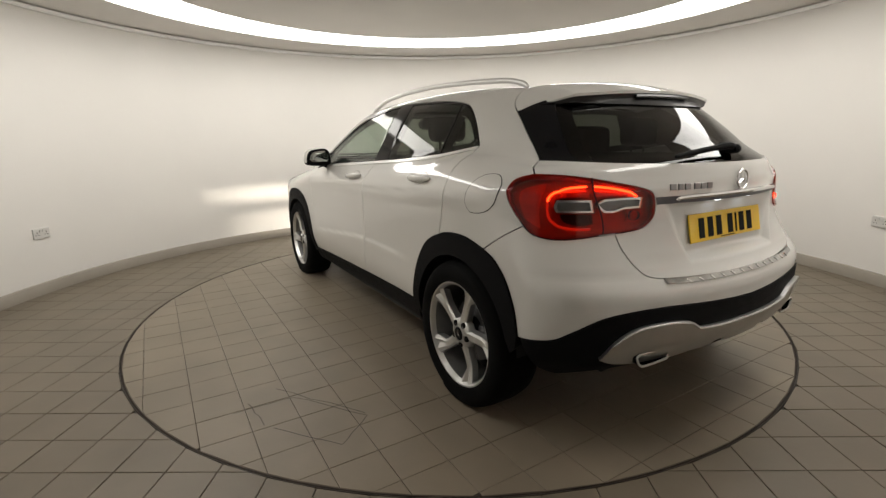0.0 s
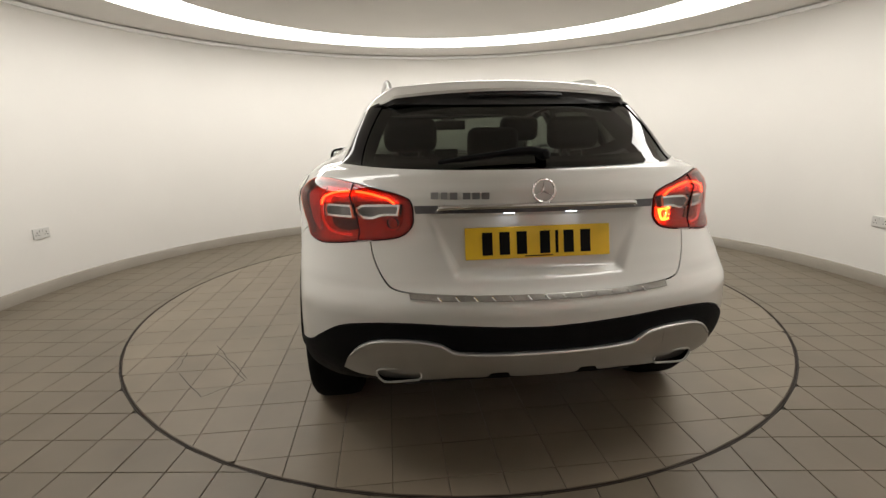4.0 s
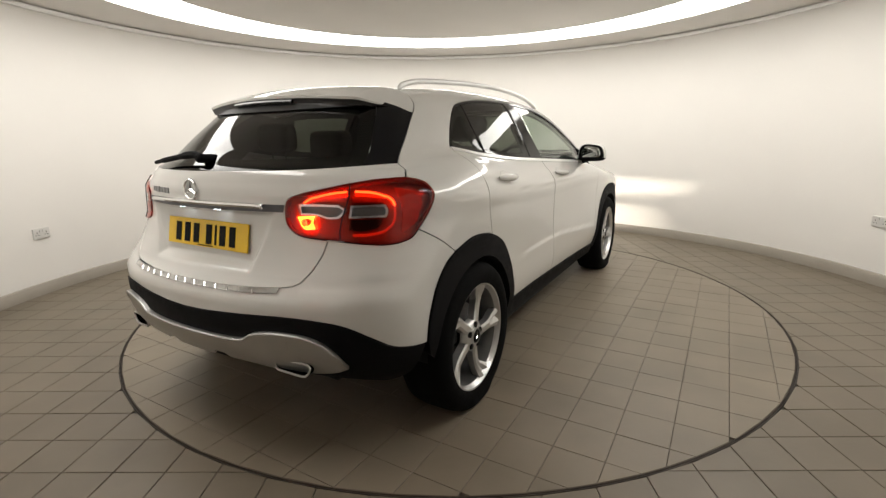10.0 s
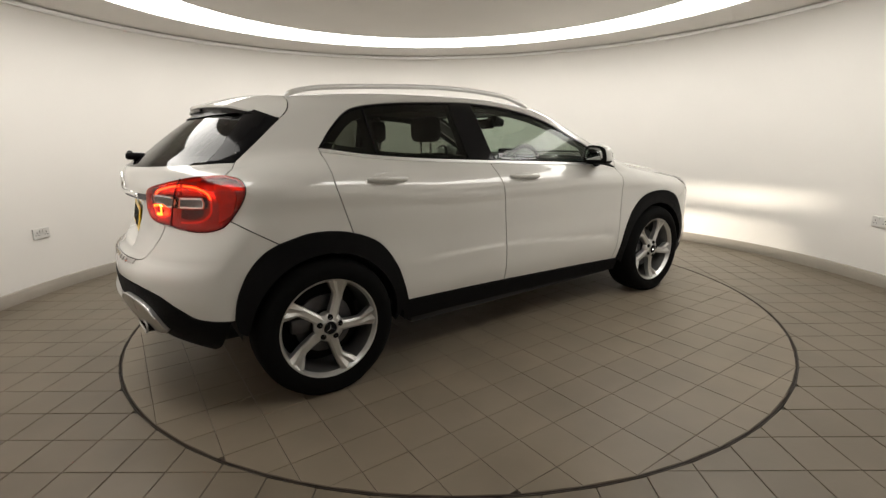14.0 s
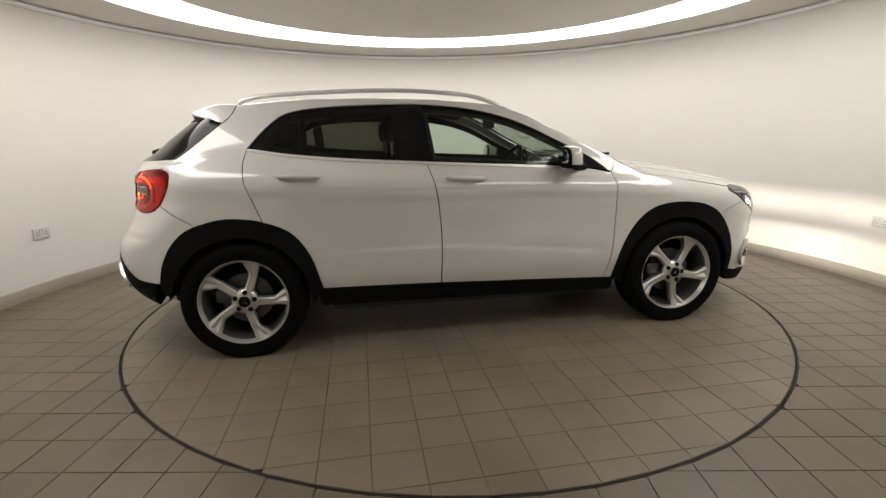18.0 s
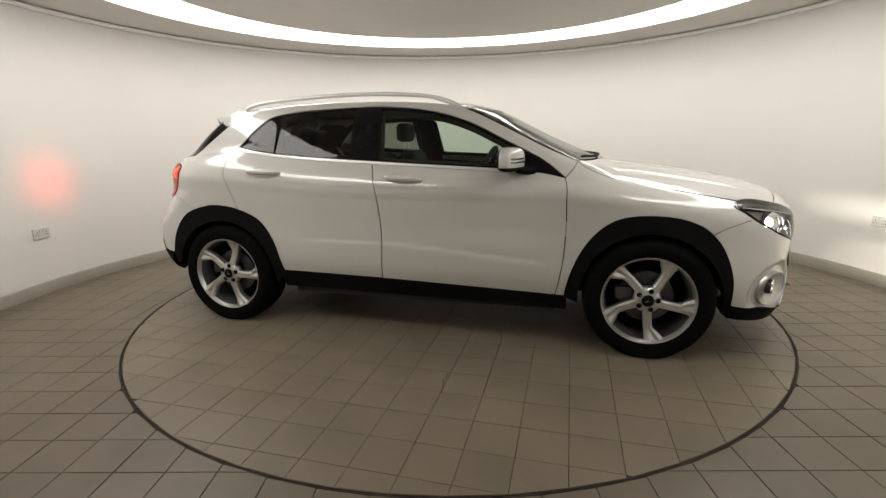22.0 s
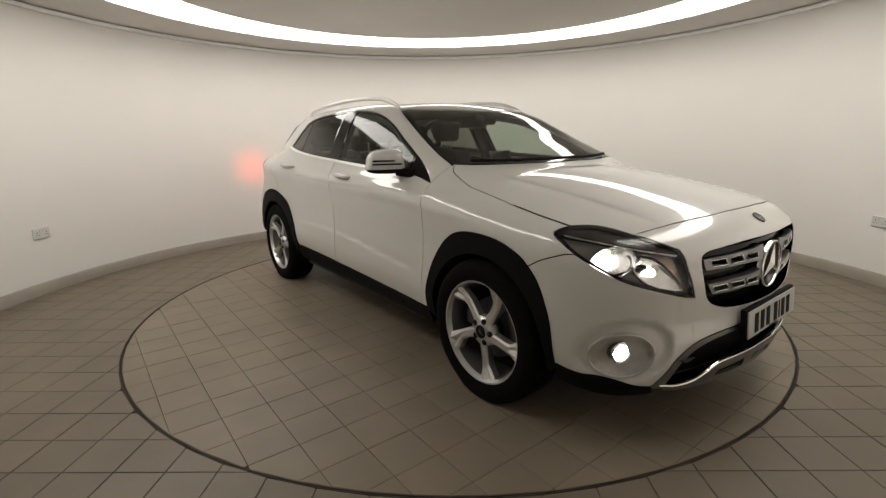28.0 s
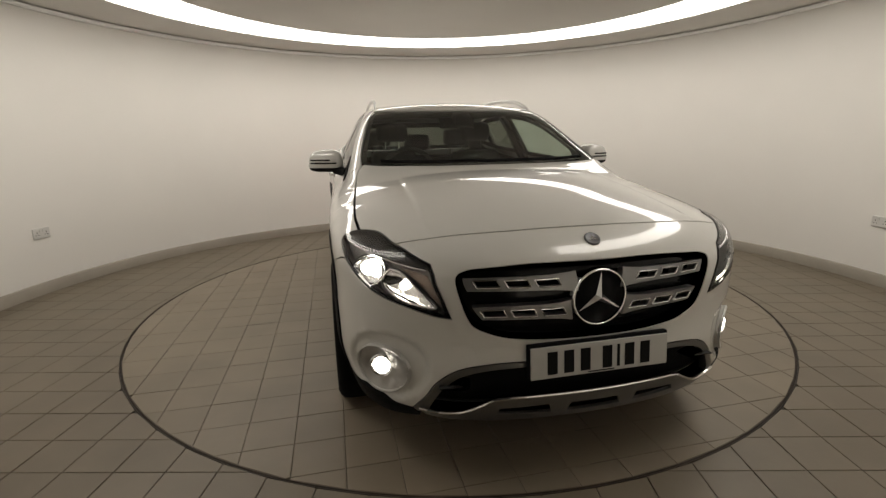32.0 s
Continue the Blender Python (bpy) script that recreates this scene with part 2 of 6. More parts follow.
def solid(x, y, z):
    """Below zero inside the body, above zero outside."""
    x, y, z = np.broadcast_arrays(np.asarray(x, float), np.abs(np.asarray(y, float)), np.asarray(z, float))
    zz = z + 0.935 - crease_z(x)
    low = np.clip((z - 0.55) / 0.35, 0, 1)
    side = plan_w(x) + flank(z * (1 - low) + zz * low)
    span = np.clip((x - 0.45) / 0.25, 0, 1) * np.clip((2.20 - x) / 0.12, 0, 1)
    d = z - (0.585 - 0.09 * (x - 1.3) * np.clip(x - 0.6, 0, 1))
    scoop = ledge(d, 0.009) * np.exp(-np.maximum(d, 0) / 0.09) * 0.005 * span
    d = 0.938 - zz
    shoulder = ledge(d, 0.008) * np.exp(-np.maximum(d, 0) / 0.07) * 0.005 * np.clip((x - 0.2) / 0.3, 0, 1) * np.clip((2.7 - x) / 0.4, 0, 1)
    f_side = y - side + scoop + shoulder
    ahead = x - (nose_x(z) - 0.33 * y ** 2 - 0.45 * y ** 8)
    behind = (tail_x(z) + (0.24 + 0.13 * np.clip((z - 0.74) / 0.16, 0, 1) + 0.14 * np.clip((z - 1.02) / 0.09, 0, 1)) * y ** 2 + 0.42 * y ** 8) - x
    crown = 0.06 + 0.115 * np.clip((x - 1.6) / 1.2, 0, 1) + 0.10 * np.clip((0.15 - x) / 0.45, 0, 1)
    d = y - 0.53
    fold = ledge(d, 0.010) * np.exp(-np.maximum(d, 0) / 0.10) * 0.009 * np.clip((x - 2.40) / 0.2, 0, 1) * np.clip((3.36 - x) / 0.2, 0, 1)
    deck = z - (deck_z(x + 0.10 * y ** 2) - crown * y ** 2.5) + fold
    lower = smax(smax(f_side, deck, 0.10), smax(ahead, behind, 0.05), 0.10 - 0.06 * np.clip((-0.1 - x) / 0.3, 0, 1))
    dz = np.maximum(z - 1.08, -0.08)
    cabin_side = y - (belt_w(x) - 0.45 * dz - 0.22 * dz ** 2 - 0.12 * np.clip(0.3 - x, 0, 1) * dz)
    shift = np.where(x > 0.8, 0.16, -0.16) * np.clip(np.abs(x - 0.8) / 0.8, 0, 1) * y ** 2
    top = z - (roof_z(x + shift) - (0.10 - 0.05 * np.clip((x - 1.5) / 0.5, 0, 1)) * y ** 2)
    screen_back = rear_glass_x(z) + 0.55 * y ** 2 + 0.75 * np.minimum(y, 0.9) ** 6 - x
    cabin = np.maximum(smax(smax(cabin_side, top, 0.09), 0.85 * screen_back, 0.035), 0.75 - z)
    return smin(lower, cabin, 0.045)


def shoot(origin, way, far=1.9):
    """Where rays that start inside the body leave it."""
    origin, way = np.atleast_2d(origin).astype(float), np.atleast_2d(way).astype(float)
    n = max(len(origin), len(way))
    origin, way = np.broadcast_to(origin, (n, 3)), np.broadcast_to(way, (n, 3))
    lo, hi = np.zeros(n), np.full(n, far)
    for _ in range(34):
        mid = (lo + hi) / 2
        p = origin + mid[:, None] * way
        inside = solid(p[:, 0], p[:, 1], p[:, 2]) < 0
        lo, hi = np.where(inside, mid, lo), np.where(inside, hi, mid)
    return origin + lo[:, None] * way


def slope(p):
    """Outward unit normals of the body at points p."""
    e = 0.002
    g = np.stack([solid(*(p + d).T) - solid(*(p - d).T) for d in np.eye(3) * e], 1)
    return g / np.maximum(np.linalg.norm(g, axis=1), 1e-9)[:, None]


# four ways to unroll the body on a sheet
NOSE, TAIL, SPINE = 2.75, 0.05, 0.95


def wrap(kind, uv):
    u, v = np.asarray(uv, float).T
    o, one = np.zeros_like(u), np.ones_like(u)
    if kind == "side":
        return shoot(np.stack([u, o, v], 1), [[0, 1, 0]])
    if kind == "top":
        return shoot(np.stack([u, v, 0.8 * one], 1), [[0, 0, 1]])
    if kind == "nose":
        return shoot(np.stack([NOSE * one, o, v], 1), np.stack([np.cos(u), np.sin(u), o], 1))
    if kind == "tail":
        return shoot(np.stack([TAIL * one, o, v], 1), np.stack([-np.cos(u), np.sin(u), o], 1))
    if kind == "ahead":
        return shoot(np.stack([2.6 * one, u, v], 1), [[1, 0, 0]])
    if kind == "back":
        return shoot(np.stack([0.2 * one, u, v], 1), [[-1, 0, 0]])
    return shoot(np.stack([u, o, SPINE * one], 1), np.stack([o, np.cos(v), np.sin(v)], 1))


def unwrap(kind, p):
    x, y, z = np.asarray(p, float).T
    if kind == "side":
        return np.stack([x, z], 1)
    if kind == "top":
        return np.stack([x, y], 1)
    if kind == "nose":
        return np.stack([np.arctan2(y, x - NOSE), z], 1)
    if kind == "tail":
        return np.stack([np.arctan2(y, TAIL - x), z], 1)
    if kind in ("ahead", "back"):
        return np.stack([y, z], 1)
    return np.stack([x, np.arctan2(z - SPINE, y)], 1)


# ---- mesh helpers ----
def mesh_from(name, verts, faces, smooth=True):
    me = bpy.data.meshes.new(name)
    me.from_pydata([tuple(v) for v in verts], [], [tuple(f) for f in faces])
    me.update()
    if smooth:
        me.polygons.foreach_set("use_smooth", [True] * len(me.polygons))
    return me


def put(name, me, mat, parent=None, label="", m=None):
    ob = new(name, me)
    if mat and not me.materials:
        me.materials.append(mat)
    if parent is not None:
        ob.parent = parent
    if m is not None:
        ob.matrix_basis = m
    if label:
        ob["label"] = label
    return ob


def sweep(profile, angles, centre=(0.0, 0.0)):
    """A profile of (radius, height) swept round a vertical axis."""
    n = len(profile)
    verts = [(centre[0] + r * math.cos(a), centre[1] + r * math.sin(a), z) for a in angles for r, z in profile]
    faces = []
    for i in range(len(angles) - 1):
        for j in range(n - 1):
            a = i * n + j
            faces.append((a, a + 1, a + n + 1, a + n))
    return verts, faces


# ---- room ----
ROOM = (0.0, -0.2)
WALL_R, CEIL_Z = 3.45, 2.33
OPEN_A, OPEN_B = radians(-80), radians(260)
ARC = [OPEN_A + (OPEN_B - OPEN_A) * i / 160 for i in range(161)]
FULL = [2 * math.pi * i / 128 for i in range(129)]
BACK_Y = -5.2
v, f = sweep([(WALL_R, 0), (WALL_R, CEIL_Z + 0.25), (WALL_R + 0.15, CEIL_Z + 0.25), (WALL_R + 0.15, 0)], ARC, ROOM)
tagged(put("wall_round", mesh_from("wall_round", v, f), wall_paint), "cream painted curved wall of the photo room", "wall", kind="structure").data.set_sharp_from_angle(angle=radians(40))
v, f = sweep([(WALL_R - 0.012, 0), (WALL_R - 0.012, 0.092), (WALL_R - 0.007, 0.099), (WALL_R, 0.10)], ARC, ROOM)
tagged(put("baseboard", mesh_from("baseboard", v, f), skirting_paint), "grey-brown curved skirting along the wall", "skirting", kind="structure")
v, f = sweep([(WALL_R - 0.022 + 0.024 * math.cos(radians(q)), CEIL_Z - 0.020 + 0.024 * math.sin(radians(q))) for q in range(-20, -205, -15)], ARC, ROOM)
tagged(put("trim", mesh_from("trim", v, f), white_trim), "thin white bead between wall and ceiling", "cornice", kind="structure")
# unseen walls added behind the camera; the dark back one cuts bounced light
ex, ey = WALL_R * math.cos(OPEN_A), ROOM[1] + WALL_R * math.sin(OPEN_A)


def slab(name, a, b, mat, label, category):
    bm = bmesh.new()
    lo, hi = Vector(a), Vector(b)
    bmesh.ops.create_cube(bm, size=1, matrix=Matrix.Translation((lo + hi) / 2) @ Matrix.Diagonal((*(hi - lo), 1)))
    me = bpy.data.meshes.new(name)
    bm.to_mesh(me)
    bm.free()
    return tagged(put(name, me, mat), label, category, kind="structure")


slab("wall_west", (-ex - 0.15, BACK_Y, 0), (-ex, ey, CEIL_Z), wall_paint, "unseen cream side wall added behind the camera", "wall")
slab("wall_east", (ex, BACK_Y, 0), (ex + 0.15, ey, CEIL_Z), wall_paint, "unseen cream side wall added behind the camera", "wall")
slab("wall_south", (-ex - 0.15, BACK_Y - 0.15, 0), (ex + 0.15, BACK_Y, CEIL_Z), back_wall_grey, "unseen dark grey back wall, added to cut bounced light", "wall")
slab("ground", (-9, -9, -0.30), (9, 9, -0.016), grout, "dark bedding under the tiles", "ground")
# ceiling: outer soffit, light trough, inner disc
LIGHT_IN, LIGHT_OUT = 2.19, 2.745
RING_C = (-0.02, -0.13)
v, f = sweep([(LIGHT_OUT + 0.006, CEIL_Z + 0.09), (LIGHT_OUT, CEIL_Z + 0.002), (LIGHT_OUT + 0.004, CEIL_Z), (7.5, CEIL_Z)], FULL, RING_C)
tagged(put("ceiling", mesh_from("ceiling", v, f), ceiling_paint), "pale matt ceiling along the wall", "ceiling", kind="structure").data.set_sharp_from_angle(angle=radians(30))
v, f = sweep([(0.01, CEIL_Z), (LIGHT_IN - 0.004, CEIL_Z), (LIGHT_IN, CEIL_Z + 0.002), (LIGHT_IN - 0.006, CEIL_Z + 0.09)], FULL, RING_C)
tagged(put("ceiling_disc", mesh_from("ceiling_disc", v, f), ceiling_paint), "pale matt round ceiling above the turntable", "ceiling", kind="structure").data.set_sharp_from_angle(angle=radians(30))
v, f = sweep([(LIGHT_IN - 0.01, CEIL_Z + 0.088), (LIGHT_OUT + 0.01, CEIL_Z + 0.088)], FULL, RING_C)
tagged(put("ceiling_trough", mesh_from("ceiling_trough", v, f), ceiling_paint), "back of the ceiling's light trough", "ceiling", kind="structure")
lamp_ring = tagged(new("ceiling_light"), "bright white curved strip light set in the ceiling", "ceiling light")
SPAN = [radians(LIGHT_A + (LIGHT_B - LIGHT_A) * i / 120) for i in range(121)]
v, f = sweep([(LIGHT_IN + 0.002 + (LIGHT_OUT - LIGHT_IN - 0.004) * s, CEIL_Z + 0.004 - 0.020 * 4 * s * (1 - s)) for s in np.linspace(0, 1, 9)], SPAN, RING_C)
put("diffuser", mesh_from("diffuser", v, f), light_face, lamp_ring, "glowing white diffuser")
for r in (LIGHT_IN, LIGHT_OUT):
    v, f = sweep([(r - 0.006, CEIL_Z - 0.0005), (r - 0.006, CEIL_Z - 0.004), (r + 0.006, CEIL_Z - 0.004), (r + 0.006, CEIL_Z - 0.0005)], FULL, RING_C)
    put("frame", mesh_from("frame", v, f, False), white_trim, lamp_ring, "thin white edge of the light trough")
# unseen infill added where the ring is left unlit
blank = [radians(LIGHT_B + (360 + LIGHT_A - LIGHT_B) * i / 60) for i in range(61)]
v, f = sweep([(LIGHT_IN, CEIL_Z + 0.004), (LIGHT_OUT, CEIL_Z + 0.004)], blank, RING_C)
tagged(put("ceiling_infill", mesh_from("ceiling_infill", v, f), ceiling_paint), "unseen pale matt infill in the made-up gap of the ring light", "ceiling", kind="structure")


# ---- wall sockets ----
def socket(angle, z, r=WALL_R):
    root = tagged(new("wall_socket"), "white double wall socket", "socket", group="wall sockets")
    root.matrix_basis = Matrix.Translation((ROOM[0] + r * math.cos(angle), ROOM[1] + r * math.sin(angle), z)) @ Matrix.Rotation(angle + math.pi / 2, 4, "Z")

    def piece(name, bm, mat, m):
        me = bpy.data.meshes.new(name)
        bm.to_mesh(me)
        bm.free()
        return put(name, me, mat, root, m=m)
    for name, size, at, mat in [("face_plate", (0.146, 0.012, 0.086), (0, 0.006, 0), socket_plastic),
                                *[("rocker", (0.012, 0.006, 0.022), (x, 0.014, 0.020), socket_plastic) for x in (-0.014, 0.014)],
                                *[("pin_hole", (0.005, 0.002, 0.011), (x, 0.0122, 0.008), grout) for x in (-0.040, 0.040)],
                                *[("pin_hole", (0.010, 0.002, 0.005), (x + d, 0.0122, -0.014), grout) for x in (-0.040, 0.040) for d in (-0.011, 0.011)]]:
        bm = bmesh.new()
        bmesh.ops.create_cube(bm, size=1, matrix=Matrix.Diagonal((*size, 1)))
        if name == "face_plate":
            bmesh.ops.bevel(bm, geom=bm.edges[:], offset=0.004, segments=2, affect="EDGES", profile=0.5)
        piece(name, bm, mat, Matrix.Translation((at[0], at[1], at[2])))
    return root


socket(math.atan2(0.14 - ROOM[1], -3.433), 0.508)
socket(math.atan2(0.118 - ROOM[1], 3.435), 0.513)


from mathutils import geometry


# ---- panels cut from the body ----
UNIT = {"side": (1, 1), "top": (1, 1), "nose": (0.8, 1), "tail": (0.75, 1), "ahead": (1, 1), "back": (1, 1), "ring": (1, 0.65)}
OFF = Vector((-1.3768, -0.0287, 0.0))   # where the rear axle stands from the turntable's axis
OFFN = np.array(OFF)


def crv(kind, pts, n=6, smooth=True):
    """A line on the body through points of one of its unrolled sheets (angles in degrees), with no corner between its ends."""
    p = np.array(pts, float)
    if kind in ("nose", "tail"):
        p[:, 0] = np.radians(p[:, 0])
    if kind == "ring":
        p[:, 1] = np.radians(p[:, 1])
    return wrap(kind, flow(p, n, smooth))


def flow(p, n=6, smooth=True):
    p = np.array(p, float)
    q = np.vstack([2 * p[0] - p[1], p, 2 * p[-1] - p[-2]])
    out = []
    for i in range(1, len(q) - 2):
        t = np.linspace(0, 1, n, endpoint=False)[:, None]
        if smooth:
            a, b, c, d = q[i - 1], q[i], q[i + 1], q[i + 2]
            out.append(0.5 * (2 * b + (c - a) * t + (2 * a - 5 * b + 4 * c - d) * t ** 2 + (3 * b - a - 3 * c + d) * t ** 3))
        else:
            out.append(q[i] + (q[i + 1] - q[i]) * t)
    return np.vstack(out + [p[-1:]])


def loop(*lines):
    """Lines joined end to end into one closed outline."""
    pts = np.vstack(lines)
    keep = [0]
    for i in range(1, len(pts)):
        if np.linalg.norm(pts[i] - pts[keep[-1]]) > 0.0015:
            keep.append(i)
    while np.linalg.norm(pts[keep[-1]] - pts[keep[0]]) < 0.0015:
        keep.pop()
    return pts[keep]


def both(half):
    """A half outline that runs from the middle of the car to its middle, closed by its mirror image."""
    return loop(half, (half * [1, -1, 1])[::-1])


def inside(p, ring):
    x, y = p[:, 0:1], p[:, 1:2]
    a, b = ring, np.roll(ring, -1, 0)
    hit = ((a[:, 1] > y) != (b[:, 1] > y)) & (x < (b[:, 0] - a[:, 0]) * (y - a[:, 1]) / (b[:, 1] - a[:, 1] + 1e-12) + a[:, 0])
    return hit.sum(1) % 2 == 1


def gap_to(p, ring):
    a, b = ring, np.roll(ring, -1, 0)
    d = b - a
    t = np.clip(((p[:, None] - a) * d).sum(2) / np.maximum((d * d).sum(1), 1e-12), 0, 1)
    return np.linalg.norm(p[:, None] - (a + t[..., None] * d), axis=2).min(1)


def area(r):
    return 0.5 * np.sum(r[:, 0] * np.roll(r[:, 1], -1) - np.roll(r[:, 0], -1) * r[:, 1])


def inset(r, d):
    a, b = r - np.roll(r, 1, 0), np.roll(r, -1, 0) - r
    na, nb = np.stack([-a[:, 1], a[:, 0]], 1), np.stack([-b[:, 1], b[:, 0]], 1)
    na /= np.linalg.norm(na, axis=1)[:, None] + 1e-9
    nb /= np.linalg.norm(nb, axis=1)[:, None] + 1e-9
    m = na + nb
    m /= np.maximum((m * m).sum(1), 0.6)[:, None] / 2
    return r + m * d


def sheet(kind, outline, holes=(), step=0.03, lift=0.0, depth=0.012, gap=0.002, carve=None):
    """Vertices, faces and normals of a panel: a patch of the body inside an outline, with turned-in edges."""
    from_unit = np.array(UNIT[kind], float)
    rings = []
    for i, o in enumerate([outline, *holes]):
        r = unwrap(kind, o) * from_unit
        if area(r) < 0:
            r = r[::-1]
        rings.append(inset(r, gap if i == 0 else -gap))
    lo, hi = rings[0].min(0), rings[0].max(0)
    gx, gy = np.meshgrid(np.arange(lo[0], hi[0], step), np.arange(lo[1], hi[1], step * 0.87))
    gx = gx + (np.arange(gx.shape[0]) % 2 * step / 2)[:, None]
    g = np.stack([gx.ravel(), gy.ravel()], 1)
    ok = inside(g, rings[0]) & (gap_to(g, rings[0]) > 0.4 * step)
    for h in rings[1:]:
        ok &= ~inside(g, h) & (gap_to(g, h) > 0.4 * step)
    pts = [Vector(p) for r in rings for p in r]
    edges, start = [], 0
    for r in rings:
        edges += [(start + i, start + (i + 1) % len(r)) for i in range(len(r))]
        start += len(r)
    pts += [Vector(p) for p in g[ok]]
    vs, _, fs, _, _, _ = geometry.delaunay_2d_cdt(pts, edges, [], 1, 1e-6)
    uv = np.array([tuple(v) for v in vs]) / from_unit
    p = wrap(kind, uv)
    n = slope(p)
    p = p + n * lift
    if carve is not None:
        p, n = carve(p, n)
    fs = [tuple(f) for f in fs]
    mid = np.array([tuple((vs[f[0]] + vs[f[1]] + vs[f[2]]) / 3) for f in fs])
    keep = inside(mid, rings[0])
    for h in rings[1:]:
        keep &= ~inside(mid, h)
    fs = [f for f, k in zip(fs, keep) if k]
    if fs:
        a, b, c = (p[fs[0][k]] for k in range(3))
        flip = [np.dot(np.cross(p[f[1]] - p[f[0]], p[f[2]] - p[f[0]]), n[f[0]]) < 0 for f in fs[:40]]
        if sum(flip) > len(flip) / 2:
            fs = [f[::-1] for f in fs]
    if depth:
        count = {}
        for f in fs:
            for i in range(len(f)):
                e = (f[i], f[(i + 1) % len(f)])
                count[e] = count.get(e, 0) + 1
        rim = [e for e in count if (e[1], e[0]) not in count]
        top, low, add_p, add_n = {}, {}, [], []
        base = len(p)
        outs = {}
        for a, b in rim:
            o = np.cross(p[b] - p[a], n[a])
            o = o / (np.linalg.norm(o) + 1e-9)
            for k in (a, b):
                outs[k] = outs.get(k, 0) + o
        for k, o in outs.items():
            o = o / (np.linalg.norm(o) + 1e-9)
            top[k] = base + len(add_p)
            add_p.append(p[k])
            add_n.append(o if depth > 0 else -o)
            low[k] = base + len(add_p)
            add_p.append(p[k] - n[k] * depth)
            add_n.append(o if depth > 0 else -o)
        if add_p:
            p, n = np.vstack([p, add_p]), np.vstack([n, add_n])
            fs += [(top[b], top[a], low[a], low[b]) if depth > 0 else (low[b], low[a], top[a], top[b]) for a, b in rim]
    return p, fs, n


def skin(name, p, fs, n, mirror=False):
    if mirror:
        p, n, fs = p * [1, -1, 1], n * [1, -1, 1], [f[::-1] for f in fs]
    me = mesh_from(name, p + OFFN, fs)
    me.normals_split_custom_set_from_vertices([tuple(v) for v in n])
    return me


def panel(name, kind, outline, mat, parents, label="", pair=True, **how):
    """One panel, or a left and a right one; parents: one thing, or one for each side."""
    p, fs, n = sheet(kind, outline, **how)
    made = []
    for i in range(2 if pair else 1):
        up = parents[i] if isinstance(parents, (list, tuple)) else parents
        made.append(put(name, skin(name, p, fs, n, i == 1), mat, up, label))
    return made if pair else made[0]


def tube(line, r, sides=8, flat=1.0, closed=False):
    """A round bar along a line of points."""
    line = np.array(line, float)
    m = len(line)
    t = np.gradient(line, axis=0)
    if closed:
        t = np.roll(line, -1, 0) - np.roll(line, 1, 0)
    t /= np.linalg.norm(t, axis=1)[:, None] + 1e-9
    r = np.broadcast_to(np.asarray(r, float), (m,))
    up = np.array([0, 0, 1.0]) if abs(t[:, 2]).mean() < 0.8 else np.array([1.0, 0, 0])
    a = np.cross(t, up)
    a /= np.linalg.norm(a, axis=1)[:, None] + 1e-9
    b = np.cross(a, t)
    ang = np.linspace(0, 2 * np.pi, sides, endpoint=False)
    v = (line[:, None] + r[:, None, None] * (np.cos(ang)[None, :, None] * a[:, None] + flat * np.sin(ang)[None, :, None] * b[:, None])).reshape(-1, 3)
    f = []
    for i in range(m if closed else m - 1):
        j = (i + 1) % m
        for k in range(sides):
            l = (k + 1) % sides
            f.append((i * sides + k, i * sides + l, j * sides + l, j * sides + k))
    if not closed:
        f += [tuple(range(sides))[::-1], tuple(range((m - 1) * sides, m * sides))]
    return v, f


def block(size, bevel=0.2, segments=2, m=None):
    """A box with rounded edges, as a bmesh."""
    bm = bmesh.new()
    bmesh.ops.create_cube(bm, size=1, matrix=Matrix.Diagonal((*size, 1)))
    if bevel:
        bmesh.ops.bevel(bm, geom=bm.edges[:], offset=min(size) * bevel, segments=segments, affect="EDGES", profile=0.5)
    if m is not None:
        bmesh.ops.transform(bm, matrix=m, verts=bm.verts)
    return bm


def part(name, bm, mat, parent, label="", smooth=True, m=None, shift=True):
    me = bpy.data.meshes.new(name)
    if shift:
        bmesh.ops.translate(bm, vec=OFF, verts=bm.verts)
    bm.to_mesh(me)
    bm.free()
    if smooth:
        me.polygons.foreach_set("use_smooth", [True] * len(me.polygons))
        me.set_sharp_from_angle(angle=radians(38))
    return put(name, me, mat, parent, label, m)


def solid_part(name, v, f, mat, parent, label="", smooth=True):
    me = mesh_from(name, np.asarray(v) + OFFN, f, smooth)
    if smooth:
        me.set_sharp_from_angle(angle=radians(40))
    return put(name, me, mat, parent, label)


def flipped(v, f):
    return np.asarray(v) * [1, -1, 1], [t[::-1] for t in f]


def pair_part(name, v, f, mat, parents, label="", smooth=True):
    up = parents if isinstance(parents, (list, tuple)) else (parents, parents)
    a = solid_part(name, v, f, mat, up[0], label, smooth)
    return [a, solid_part(name, *flipped(v, f), mat, up[1], label, smooth)]


# ---- car: body panels ----
car = tagged(new("car"), "white five-door crossover car with silver alloy wheels and lit lamps", "car")

